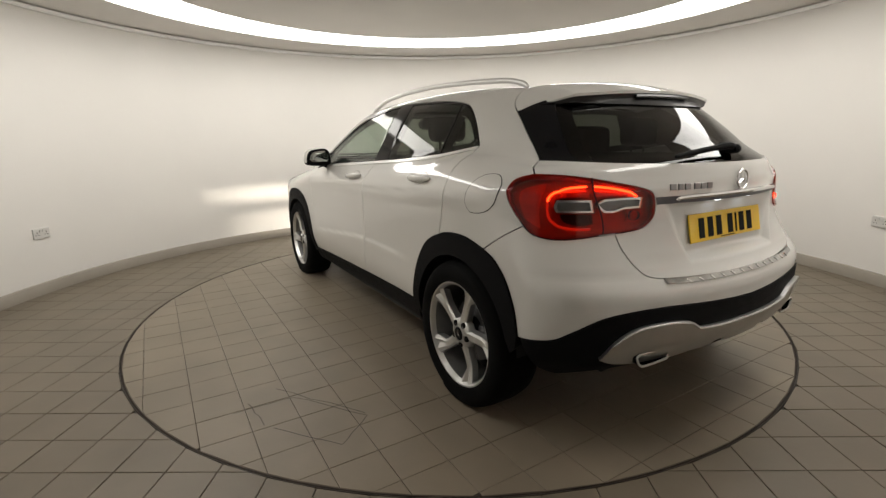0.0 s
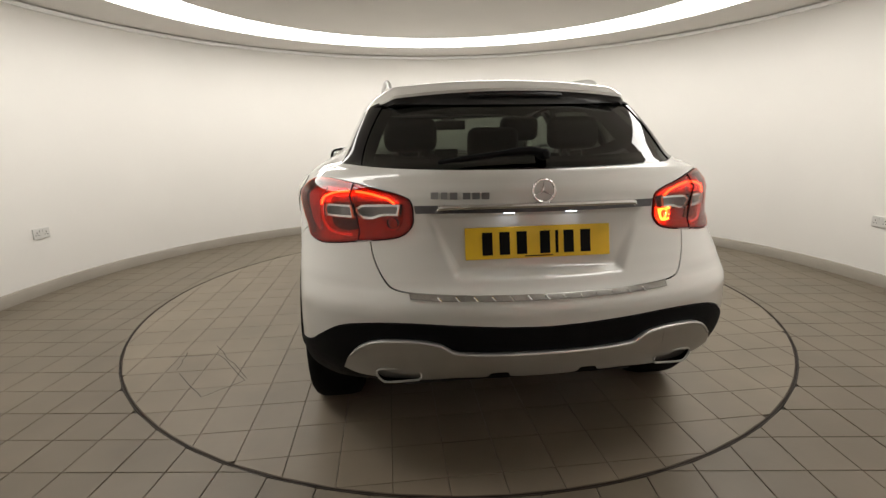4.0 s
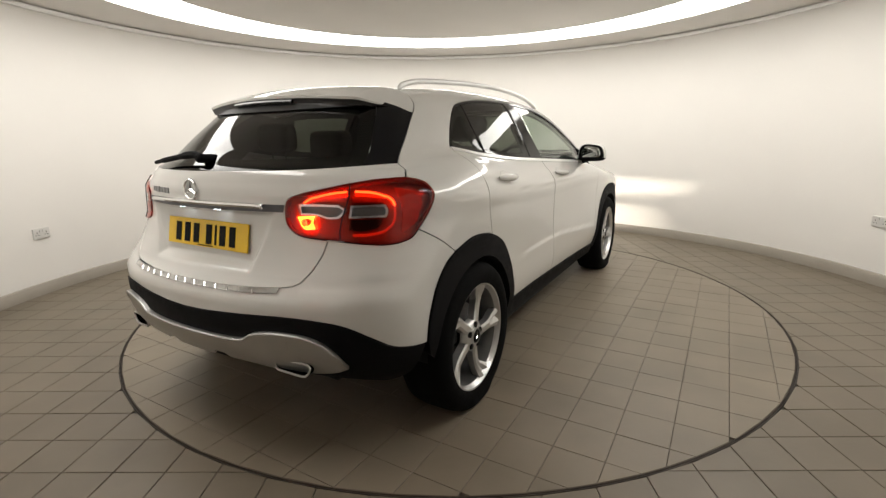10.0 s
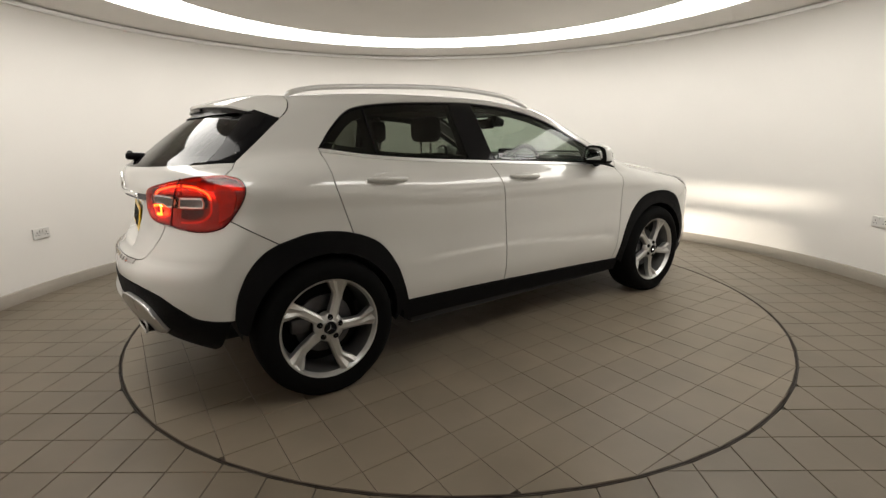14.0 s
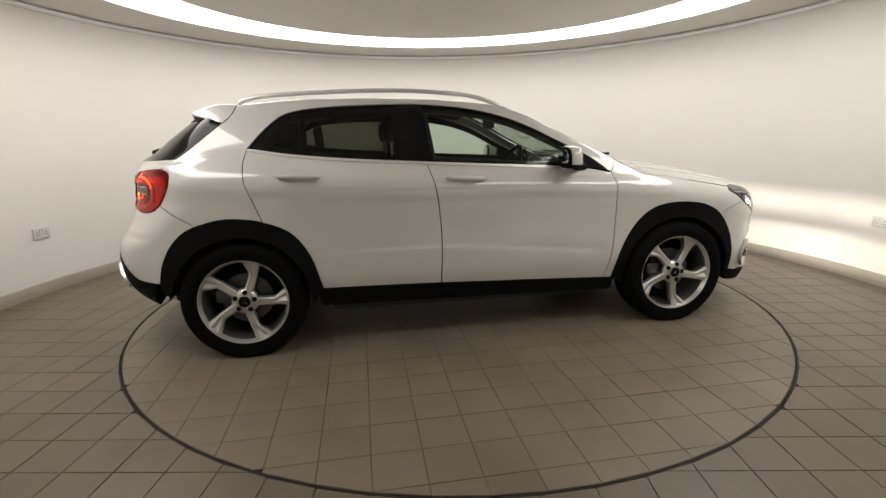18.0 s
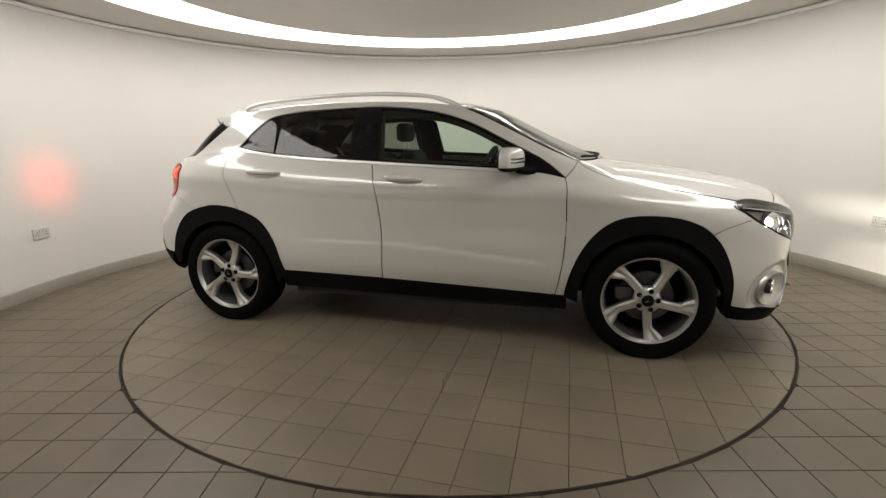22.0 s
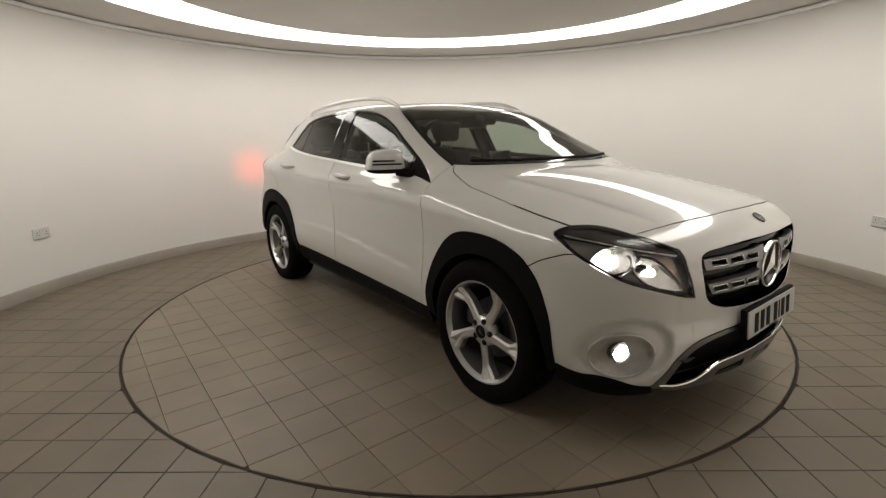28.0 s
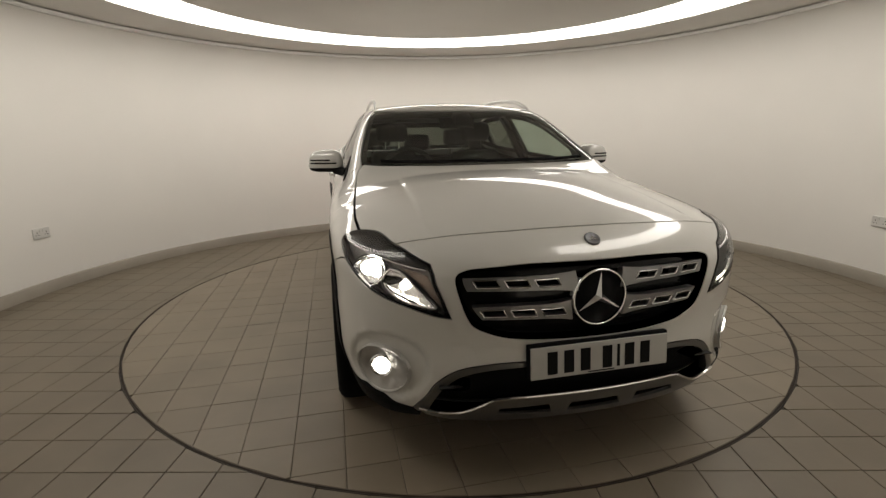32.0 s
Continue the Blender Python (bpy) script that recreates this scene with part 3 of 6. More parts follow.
dlo_bottom = crv("side", [(0.066, 1.180), (0.321, 1.142), (0.647, 1.113), (0.98, 1.093), (1.318, 1.074), (1.662, 1.056), (1.934, 1.040), (2.10, 1.023), (2.235, 0.996)])
dlo_top = crv("side", [(0.066, 1.180), (0.15, 1.275), (0.245, 1.356), (0.33, 1.388), (0.48, 1.408), (0.65, 1.419), (0.99, 1.428), (1.16, 1.420), (1.333, 1.402),
                       (1.507, 1.366), (1.684, 1.306), (1.865, 1.217), (2.0, 1.15), (2.12, 1.085), (2.235, 0.996)])
seam_c = crv("side", [(0.066, 1.180), (0.062, 1.116), (0.064, 1.069), (0.069, 1.012), (0.085, 0.958), (0.113, 0.877), (0.145, 0.782)])
seam_b = crv("side", [(1.071, 1.088), (1.103, 0.983), (1.124, 0.885), (1.137, 0.768), (1.146, 0.614), (1.137, 0.363)])
seam_a = crv("side", [(2.235, 0.996), (2.246, 0.942), (2.248, 0.874), (2.250, 0.72), (2.241, 0.545), (2.215, 0.384), (2.201, 0.326)])
sill_rear = crv("side", [(0.442, 0.380), (0.80, 0.371), (1.137, 0.363)], smooth=False)
sill_front = crv("side", [(1.137, 0.363), (1.70, 0.343), (2.201, 0.326)], smooth=False)
arch_r_front = crv("side", [(0.145, 0.782), (0.194, 0.766), (0.270, 0.727), (0.329, 0.668), (0.385, 0.572), (0.416, 0.474), (0.442, 0.380)])
arch_r_mid = crv("side", [(-0.205, 0.777), (-0.086, 0.806), (0.008, 0.808), (0.101, 0.796), (0.145, 0.782)])
arch_r_back = crv("side", [(-0.417, 0.470), (-0.397, 0.563), (-0.359, 0.646), (-0.320, 0.700), (-0.266, 0.748), (-0.205, 0.777)])
arch_f_back = crv("side", [(2.252, 0.324), (2.270, 0.421), (2.299, 0.510), (2.339, 0.597), (2.397, 0.683), (2.469, 0.750), (2.553, 0.788), (2.675, 0.802), (2.818, 0.791), (2.929, 0.752), (2.985, 0.710)])
arch_f_front = crv("side", [(2.985, 0.710), (3.030, 0.655), (3.071, 0.575), (3.102, 0.465), (3.110, 0.325)])
# lamps' outlines
lamp_r_in = crv("tail", [(47.5, 1.064), (40.5, 1.045), (36.0, 1.031), (32.6, 1.010), (31.8, 0.960), (32.2, 0.920), (34.5, 0.888), (38.5, 0.874), (44.6, 0.865)])
lamp_r_low = crv("tail", [(44.6, 0.865), (50, 0.853), (55.5, 0.848), (60.0, 0.862), (62.5, 0.892)])
lamp_r_out = crv("tail", [(62.5, 0.892), (65.0, 0.945), (66.7, 0.995), (66.9, 1.032), (65.2, 1.064), (61.3, 1.080)])
lamp_r_up = crv("tail", [(61.3, 1.080), (54.0, 1.076), (47.5, 1.064)])
lamp_r = loop(lamp_r_in, lamp_r_low, lamp_r_out, lamp_r_up)
bump_seam_r = crv("side", [(-0.382, 0.892), (-0.33, 0.857), (-0.26, 0.812), (-0.205, 0.777)])
lamp_f_up = crv("nose", [(68.8, 0.858), (66.3, 0.876), (60, 0.882), (54.5, 0.873), (50, 0.857)])
lamp_f_up2 = crv("nose", [(50, 0.857), (46, 0.841), (39.6, 0.806)])
lamp_f_in = crv("nose", [(39.6, 0.806), (38.4, 0.775), (37.8, 0.745), (36.0, 0.680), (34.7, 0.622)])
lamp_f_low = crv("nose", [(34.7, 0.622), (38.5, 0.632), (43.5, 0.655), (52.6, 0.700), (59.9, 0.758), (62.9, 0.786)])
lamp_f_out = crv("nose", [(62.9, 0.786), (65.8, 0.820), (68.3, 0.846), (68.8, 0.858)])
lamp_f = loop(lamp_f_up, lamp_f_up2, lamp_f_in, lamp_f_low, lamp_f_out)
bump_seam_f = crv("side", [(3.143, 0.783), (3.05, 0.747), (2.985, 0.710)])
bonnet_side = crv("top", [(2.30, 0.688), (2.33, 0.725), (2.40, 0.740), (2.471, 0.747), (2.765, 0.770), (2.95, 0.778), (3.085, 0.772)])
bonnet_front = crv("top", [tuple(lamp_f_up[-1, :2]), (3.352, 0.52), (3.398, 0.30), (3.412, 0.12), (3.416, 0.0)])
screen_low = crv("top", [(2.470, 0.0), (2.450, 0.236), (2.39, 0.47), (2.34, 0.62), (2.296, 0.700)])
screen_top = crv("top", [(1.622, 0.565), (1.70, 0.42), (1.75, 0.25), (1.772, 0.10), (1.775, 0.0)])
roof_edge = crv("top", [(1.622, 0.565), (1.50, 0.545), (1.2, 0.528), (0.8, 0.515), (0.4, 0.500), (-0.010, 0.480)])
gate_seam = crv("side", [(-0.010, 1.435), (-0.012, 1.405), (-0.028, 1.368), (-0.052, 1.342), (-0.074, 1.325)])
ear_edge = crv("side", [(-0.074, 1.325), (-0.135, 1.275), (-0.192, 1.227), (-0.255, 1.176), (-0.314, 1.128)])

screen_side = wrap("ring", np.stack([flow(np.array([[2.296], [2.10], [1.88], [1.72], [1.622]]))[:, 0],
                                     flow(np.array([[math.atan2(1.080 - SPINE, 0.700)], [math.atan2(1.163 - SPINE, 0.672)], [math.atan2(1.272 - SPINE, 0.633)],
                                                    [math.atan2(1.350 - SPINE, 0.598)], [math.atan2(1.392 - SPINE, 0.565)]]))[:, 0]], 1))

panel("body_side", "ring", loop(dlo_top[::-1], seam_c, arch_r_mid[::-1], bump_seam_r[::-1], lamp_r_out, np.vstack([lamp_r_out[-1:], wrap("side", [(-0.335, 1.105)]), ear_edge[-1:]]), ear_edge[::-1], gate_seam[::-1],
                                roof_edge[::-1], screen_side[::-1], crv("side", [(2.296, 1.075), (2.27, 1.035), (2.235, 0.996)])), paint, car)
panel("front_wing", "ring", loop(seam_a, crv("side", [(2.201, 0.326), (2.252, 0.324)]), arch_f_back, bump_seam_f[::-1], lamp_f_out, crv("nose", [(68.8, 0.858), (67.5, 0.868), (66.0, 0.8735)]),
                                 bonnet_side[::-1], crv("side", [(2.296, 1.075), (2.27, 1.035), (2.235, 0.996)])), paint, car)
front_door = panel("front_door", "side", loop(crv("side", [(1.071, 1.088), (1.318, 1.074), (1.662, 1.056), (1.934, 1.040), (2.10, 1.023), (2.235, 0.996)]), seam_a, sill_front[::-1], seam_b[::-1]), paint, car, step=0.02, gap=0.003)
rear_door = panel("rear_door", "side", loop(crv("side", [(0.066, 1.180), (0.321, 1.142), (0.647, 1.113), (0.98, 1.093), (1.071, 1.088)]), seam_b, sill_rear[::-1], arch_r_front[::-1], seam_c[::-1]), paint, car, step=0.02, gap=0.003)
bonnet = panel("bonnet", "top", both(np.vstack([screen_low, bonnet_side, lamp_f_up[lamp_f_up[:, 0] > 3.10], bonnet_front])), paint, car, pair=False, step=0.02)
roof = panel("roof_panel", "top", both(np.vstack([screen_top[::-1], roof_edge, crv("top", [(-0.010, 0.480), (0.012, 0.3), (0.02, 0.0)])])), paint, car, pair=False)

grille_line = crv("ahead", [(0.0, 0.809), (0.22, 0.808), (0.383, 0.797), (0.455, 0.788), (0.488, 0.762), (0.475, 0.69), (0.44, 0.605), (0.38, 0.570), (0.30, 0.551), (0.15, 0.543), (0.0, 0.542)])
grille_hole = both(grille_line)
lip_f = crv("nose", [(66.5, 0.325), (62.0, 0.310), (56.0, 0.300), (50.0, 0.285), (44.0, 0.270)])
intake_up = crv("nose", [(44.0, 0.270), (40.5, 0.330), (38.0, 0.385), (33.5, 0.435), (27.0, 0.458), (17.5, 0.468), (8.0, 0.472), (0.0, 0.473)])


def ellipse(kind, u, v, ru, rv, turn=0.0, n=28):
    a = np.linspace(0, 2 * np.pi, n, endpoint=False)
    c, s = math.cos(radians(turn)), math.sin(radians(turn))
    su = UNIT[kind][0]
    if kind in ("nose", "tail"):
        u, ru = radians(u) * su, radians(ru) * su
    p = np.stack([u + ru * np.cos(a) * c - rv * np.sin(a) * s, v + ru * np.cos(a) * s + rv * np.sin(a) * c], 1)
    return wrap(kind, p / [su, 1])


fog_l = ellipse("nose", 51.5, 0.404, 7.4, 0.088, -14)
fog_r = fog_l * [1, -1, 1]


def brow(p, n):
    """The fog lamps sit in a shallow hollow of the bumper."""
    u = unwrap("nose", p * [1, 1, 1])
    du, dz = (np.abs(u[:, 0]) - radians(51.0)) * 0.8 / 0.105, (u[:, 1] - 0.412) / 0.088
    r = np.hypot(du + 0.15 * dz, dz)

    def drop(k):
        s = np.clip((k - 1.28) / 0.34, 0, 1)
        return 0.017 * (1 - s * s * (3 - 2 * s))
    s = np.clip((r - 1.28) / 0.34, 0, 1)
    steep = 0.017 * 6 * s * (1 - s) / 0.34 / 0.088
    side = np.sign(p[:, 1])
    away = np.stack([-0.6 * du / np.maximum(r, 0.1), 0.8 * side * du / np.maximum(r, 0.1), dz / np.maximum(r, 0.1)], 1)
    m = n - away * steep[:, None]
    return p - n * drop(r)[:, None], m / np.linalg.norm(m, axis=1)[:, None]


front_bumper = panel("front_bumper", "nose", both(np.vstack([bonnet_front[::-1], lamp_f_up2, lamp_f_in, lamp_f_low, bump_seam_f, arch_f_front, lip_f, intake_up])),
                     paint, car, pair=False, holes=(grille_hole, fog_l, fog_r), step=0.016, carve=brow)
gate_low = crv("back", [(0.585, 0.868), (0.575, 0.812), (0.545, 0.749), (0.50, 0.714), (0.37, 0.703), (0.18, 0.698), (0.0, 0.697)])
black_top_r = crv("tail", [(61.3, 0.470), (57.0, 0.480), (53.3, 0.497), (49.6, 0.535), (44.2, 0.585), (37.8, 0.606), (30, 0.611), (20, 0.604), (9, 0.596), (0, 0.592)])
rear_bumper = panel("rear_bumper", "tail", both(np.vstack([gate_low[::-1], lamp_r_low[3:], bump_seam_r, arch_r_back[::-1], black_top_r])), paint, car, pair=False)
glass_low = crv("back", [(0.0, 1.112), (0.30, 1.113), (0.48, 1.117), (0.60, 1.123), (0.660, 1.1272)])
glass_low = np.vstack([glass_low, ear_edge[-1:]])


def recess(p, n):
    """The hollow for the rear number plate."""
    y, z = np.abs(p[:, 1]), p[:, 2]
    wide = 0.350 + 0.46 * (z - 0.86)
    e = np.clip(np.minimum((wide - y) / 0.026, np.minimum((z - 0.748) / 0.022, (0.972 - z) / 0.014)), 0, 1)
    e = e * e * (3 - 2 * e)
    back = np.where(e > 0, np.maximum(-0.675 - 0.16 * (z - 0.86) * -1.0, p[:, 0]) - p[:, 0], 0)
    q = p.copy()
    q[:, 0] += e * back
    return q, n


def face_normals(p, fs):
    n = np.zeros_like(p)
    for f in fs:
        c = np.cross(p[f[1]] - p[f[0]], p[f[2]] - p[f[0]])
        for k in f:
            n[k] += c
    return n / (np.linalg.norm(n, axis=1)[:, None] + 1e-12)


gate_outline = both(np.vstack([glass_low, wrap("side", [(-0.335, 1.105)]), lamp_r_up, lamp_r_in, crv("tail", [(44.6, 0.865), (45.5, 0.864)]), gate_low]))
p, fs, n = sheet("tail", gate_outline, step=0.0105, carve=recess)
m = face_normals(p, fs)
hollow = (np.abs(p[:, 1]) < 0.43) & (p[:, 2] > 0.74) & (p[:, 2] < 0.985)
n[hollow] = m[hollow]
tailgate = put("tailgate", skin("tailgate", p, fs, n), paint, car)

# black lower parts
panel("sill_cladding", "side", loop(crv("side", [(0.40, 0.380), (1.137, 0.361), (2.27, 0.322)], smooth=False), crv("side", [(2.27, 0.322), (2.27, 0.235)], smooth=False), crv("side", [(2.27, 0.235), (0.43, 0.265)], smooth=False)),
      black_plastic, car, lift=0.006, depth=0.04)


def arc(x, r, a0, a1, z=0.335, squash=1.0):
    a = np.radians(np.linspace(a0, a1, 30))
    return wrap("side", np.stack([x + r * np.cos(a), z + squash * r * np.sin(a)], 1))


arch_r_line = loop(arch_r_front[::-1], arch_r_mid[::-1], arch_r_back[::-1])
arch_f_line = loop(arch_f_front[::-1], arch_f_back[::-1])
panel("arch_trim", "side", loop(arch_r_line, crv("side", [(-0.417, 0.470), (-0.405, 0.42), (-0.375, 0.39)]), arc(0.0, 0.372, 171, -8)[1:]), black_plastic, car, lift=0.010, depth=0.05, gap=0.0)
panel("arch_trim", "side", loop(arch_f_line[::-1], crv("side", [(3.110, 0.325), (3.085, 0.27)]), arc(2.699, 0.372, -8, 188)), black_plastic, car, lift=0.006, depth=0.05, gap=0.0)
panel("bumper_apron", "tail", both(np.vstack([black_top_r[::-1], crv("tail", [(61.3, 0.470), (58.0, 0.36), (54, 0.31)]), crv("tail", [(54, 0.31), (44, 0.34), (30, 0.37), (0, 0.385)])])), black_plastic, rear_bumper, pair=False, lift=0.004, depth=0.08)


# ---- windows ----
def clip_plane(poly, a, b):
    """The part of a flat outline to the left of the line from a to b."""
    a, b = np.array(a), np.array(b)
    nrm = np.array([-(b - a)[1], (b - a)[0]])
    d = (poly - a) @ nrm
    out = []
    for i in range(len(poly)):
        j = (i + 1) % len(poly)
        if d[i] >= 0:
            out.append(poly[i])
        if (d[i] >= 0) != (d[j] >= 0):
            t = d[i] / (d[i] - d[j])
            out.append(poly[i] + t * (poly[j] - poly[i]))
    return np.array(out)


def cut_pane(poly, lines, edge):
    for a, b in lines:
        poly = clip_plane(poly, a, b)
    keep = [i for i in range(len(poly)) if np.linalg.norm(poly[i] - poly[i - 1]) > 0.002]
    poly = poly[keep]
    if area(poly) < 0:
        poly = poly[::-1]
    return wrap("side", inset(poly, edge))


dlo = loop(dlo_bottom, dlo_top[::-1])
flat_dlo = unwrap("side", dlo)
quarter = cut_pane(flat_dlo, [((0.372, 1.0), (0.352, 1.5))], 0.010)
rear_pane = cut_pane(flat_dlo, [((0.342, 1.5), (0.364, 1.0)), ((0.945, 1.0), (0.915, 1.5))], 0.010)
front_pane = cut_pane(flat_dlo, [((1.055, 1.5), (1.115, 1.0)), ((2.02, 1.0), (2.00, 1.5))], 0.012)
panel("window_frame", "side", dlo, black_gloss, car, "glossy black window surround", holes=(quarter, rear_pane, front_pane), lift=-0.003, depth=0.02, gap=0.001)
trim_holes = (cut_pane(flat_dlo, [((0.372, 1.0), (0.352, 1.5))], 0.050), cut_pane(flat_dlo, [((0.342, 1.5), (0.364, 1.0)), ((0.945, 1.0), (0.915, 1.5))], 0.042), cut_pane(flat_dlo, [((1.055, 1.5), (1.115, 1.0)), ((1.98, 1.0), (1.96, 1.5))], 0.040))
panel("window_trim", "side", dlo, lining, car, "black inner window trim", holes=trim_holes, lift=-0.030, depth=0.0, gap=0.004)
panel("window", "side", quarter, pane_dark, rear_door, "dark tinted glass", lift=-0.006, depth=0, gap=-0.004)
panel("window", "side", rear_pane, pane_dark, rear_door, "dark tinted glass", lift=-0.006, depth=0, gap=-0.004)
panel("window", "side", front_pane, pane_clear, front_door, "lightly tinted glass", lift=-0.006, depth=0, gap=-0.004)
strip_low = unwrap("side", dlo_bottom) - [0, 0.017]
strip = loop(dlo_bottom[dlo_bottom[:, 0] < 2.03], wrap("side", strip_low[strip_low[:, 0] < 2.03])[::-1])
panel("waist_strip", "side", strip, rail_silver, car, "satin chrome waist strip", lift=0.005, depth=0.008, gap=0.001)

screen = both(np.vstack([screen_low, screen_side, screen_top]))
flat = unwrap("top", screen)
if area(flat) < 0:
    flat = flat[::-1]
screen_hole = wrap("top", inset(flat, 0.035))
windscreen = panel("windscreen", "top", screen, pane_screen, car, "clear laminated windscreen", pair=False, lift=-0.004, depth=0, gap=0.004)
panel("screen_border", "top", screen, black_gloss, windscreen, "black printed glass border", pair=False, holes=(screen_hole,), lift=-0.007, depth=0, gap=0.003)

glass_side = crv("back", [(0.612, 1.1235), (0.604, 1.17), (0.588, 1.22), (0.562, 1.28), (0.535, 1.33), (0.50, 1.378)])
glass_top = crv("back", [(0.50, 1.378), (0.44, 1.388), (0.25, 1.397), (0.0, 1.400)])
rear_low = glass_low[glass_low[:, 1] < 0.608]
rear_out = both(np.vstack([rear_low, glass_side, glass_top]))
flat = unwrap("back", rear_out)
if area(flat) < 0:
    flat = flat[::-1]
rear_hole = wrap("back", inset(flat, 0.045))
panel("rear_window", "back", rear_out, pane_rear, tailgate, "dark tinted rear window", pair=False, lift=-0.004, depth=0, gap=0.001)
panel("window_border", "back", rear_out, black_gloss, tailgate, "black printed glass border", pair=False, holes=(rear_hole,), lift=-0.008, depth=0, gap=0.001)
ear_top = wrap("tail", np.stack([np.linspace(1, 0, 9) * float(np.arctan2(0.602, 0.124)) + np.linspace(0, 1, 9) * float(unwrap("tail", glass_side[-1:])[0, 0]),
                                 1.325 + (1.378 - 1.325) * np.linspace(0, 1, 9)], 1))
ear_low = glass_low[glass_low[:, 1] > 0.615]
panel("window_ear", "tail", loop(ear_edge[::-1], ear_top[1:], glass_side[::-1][1:], ear_low[:-1]), black_gloss, tailgate, "glossy black side piece of the rear window", lift=0.0, depth=0.01, gap=0.0015, step=0.02)

# ---- roof spoiler ----
seam_line = gate_seam[np.argsort(gate_seam[:, 1])]
seam_y = seam_line[:, 1]
END_Y = float(seam_y[-1])
TIP_Y = 0.475
ys = np.linspace(-END_Y, END_Y, 91)
top_v, under_v = [], []
NS = 9
for y in ys:
    a = abs(y)
    k = min(max((a - TIP_Y) / (END_Y - TIP_Y), 0), 1)
    b = min(a, TIP_Y)
    tip = np.array([-0.362 + 0.40 * b * b, y, 1.405 - 0.085 * b * b]) * (1 - k) + k * (seam_line[-1] * [1, math.copysign(1, y), 1] + [-0.004, 0, 0.002])
    tip[1] = y
    if a < seam_y[0]:
        root = wrap("top", [(0.020 - 0.030 * (a / seam_y[0]) ** 2, y)])[0] + [0, 0, 0.001]
    else:
        root = np.array([np.interp(a, seam_y, seam_line[:, 0]) - 0.003, y, np.interp(a, seam_y, seam_line[:, 2])])
    for s in np.linspace(0, 1, NS):
        q = root + (tip - root) * s
        q[2] += 0.020 * math.sin(s * math.pi) * (1 - k)
        top_v.append(q)
    top_v.append(tip + np.array([0.003, 0, -0.011]) * (1 - k))
    foot = wrap("back", [(y * min(1.0, 0.50 / a if a else 1.0), 1.340 + 0.06 * b * b)])[0]
    foot = (foot + [-0.002, 0, 0]) * (1 - k) + tip * k
    foot[1] = y
    for s, (dx, dz) in enumerate([(0.003, -0.0105), (0.009, -0.017), (0.013, -0.030)]):
        under_v.append(tip + np.array([dx, 0, dz]) * (1 - k) - [0, 0, 0.001])
    under_v += [under_v[-1] * 0.45 + foot * 0.55 + [0.004 * (1 - k), 0, 0], foot]


def grid_faces(nu, nv):
    return [(i * nv + j, i * nv + j + 1, (i + 1) * nv + j + 1, (i + 1) * nv + j) for i in range(nu - 1) for j in range(nv - 1)]


spoiler = solid_part("roof_spoiler", top_v, grid_faces(len(ys), NS + 1), paint, tailgate)
solid_part("spoiler_underside", under_v, grid_faces(len(ys), 5), spoiler_grey, tailgate, "satin black lower part of the roof spoiler")
bl = [(-0.3585 + 0.40 * y * y, y, 1.381 - 0.085 * y * y) for y in np.linspace(-0.185, 0.185, 15)]
solid_part("brake_light", *tube(bl, 0.0085, 6), lamp_black, tailgate, "unlit dark high brake light")

# ---- roof rails, wipers, mirrors, handles ----
rail = flow(np.array([(-0.005, 0.487, 1.437), (0.05, 0.492, 1.462), (0.20, 0.503, 1.485), (0.64, 0.518, 1.507), (1.0, 0.525, 1.509), (1.34, 0.535, 1.485), (1.50, 0.548, 1.447), (1.585, 0.558, 1.412)]), 8)
rr = np.full(len(rail), 0.0105)
rr[:4] = [0.004, 0.008, 0.009, 0.010]
rr[-4:] = [0.010, 0.009, 0.008, 0.004]
pair_part("roof_rail", *tube(rail, rr, 10, 1.25), rail_silver, car, "satin silver roof rail")

hub = wrap("back", [(0.0, 1.150)])[0]
wiper = solid_part("rear_wiper", *tube(flow(np.array([hub + [-0.03, -0.015, 0.012], hub + [-0.03, 0.05, 0.02], hub + [-0.022, 0.2, 0.004], hub + [-0.015, 0.30, -0.008], hub + [-0.012, 0.345, -0.014]]), 6), [0.014] * 3 + [0.015] * 6 + [0.011] * 8 + [0.008] * 7 + [0.005], 8), black_plastic, tailgate, "black rear wiper arm")
solid_part("wiper_pivot", *tube(np.array([hub + [0.03, -0.015, 0.0], hub + [-0.045, -0.015, 0.008], hub + [-0.052, -0.015, 0.009]]), [0.020, 0.018, 0.010], 12), black_plastic, tailgate)
for y0, y1 in ((-0.60, 0.02), (-0.05, 0.58)):
    pts = wrap("top", [(2.44 - 0.33 * y * y, y) for y in np.linspace(y0, y1, 10)])
    pts[:, 2] += 0.012
    solid_part("front_wiper", *tube(pts, 0.009, 6), black_plastic, car, "black windscreen wiper")

MX, MY, MZ, HY, HZ = 1.925, 0.896, 1.098, 0.100, 0.066


def mirror_nose(y):
    """How far the mirror's shell reaches forwards, at -1 (inner end) to 1 (outer end)."""
    return 0.105 * (0.66 - 0.36 * y)


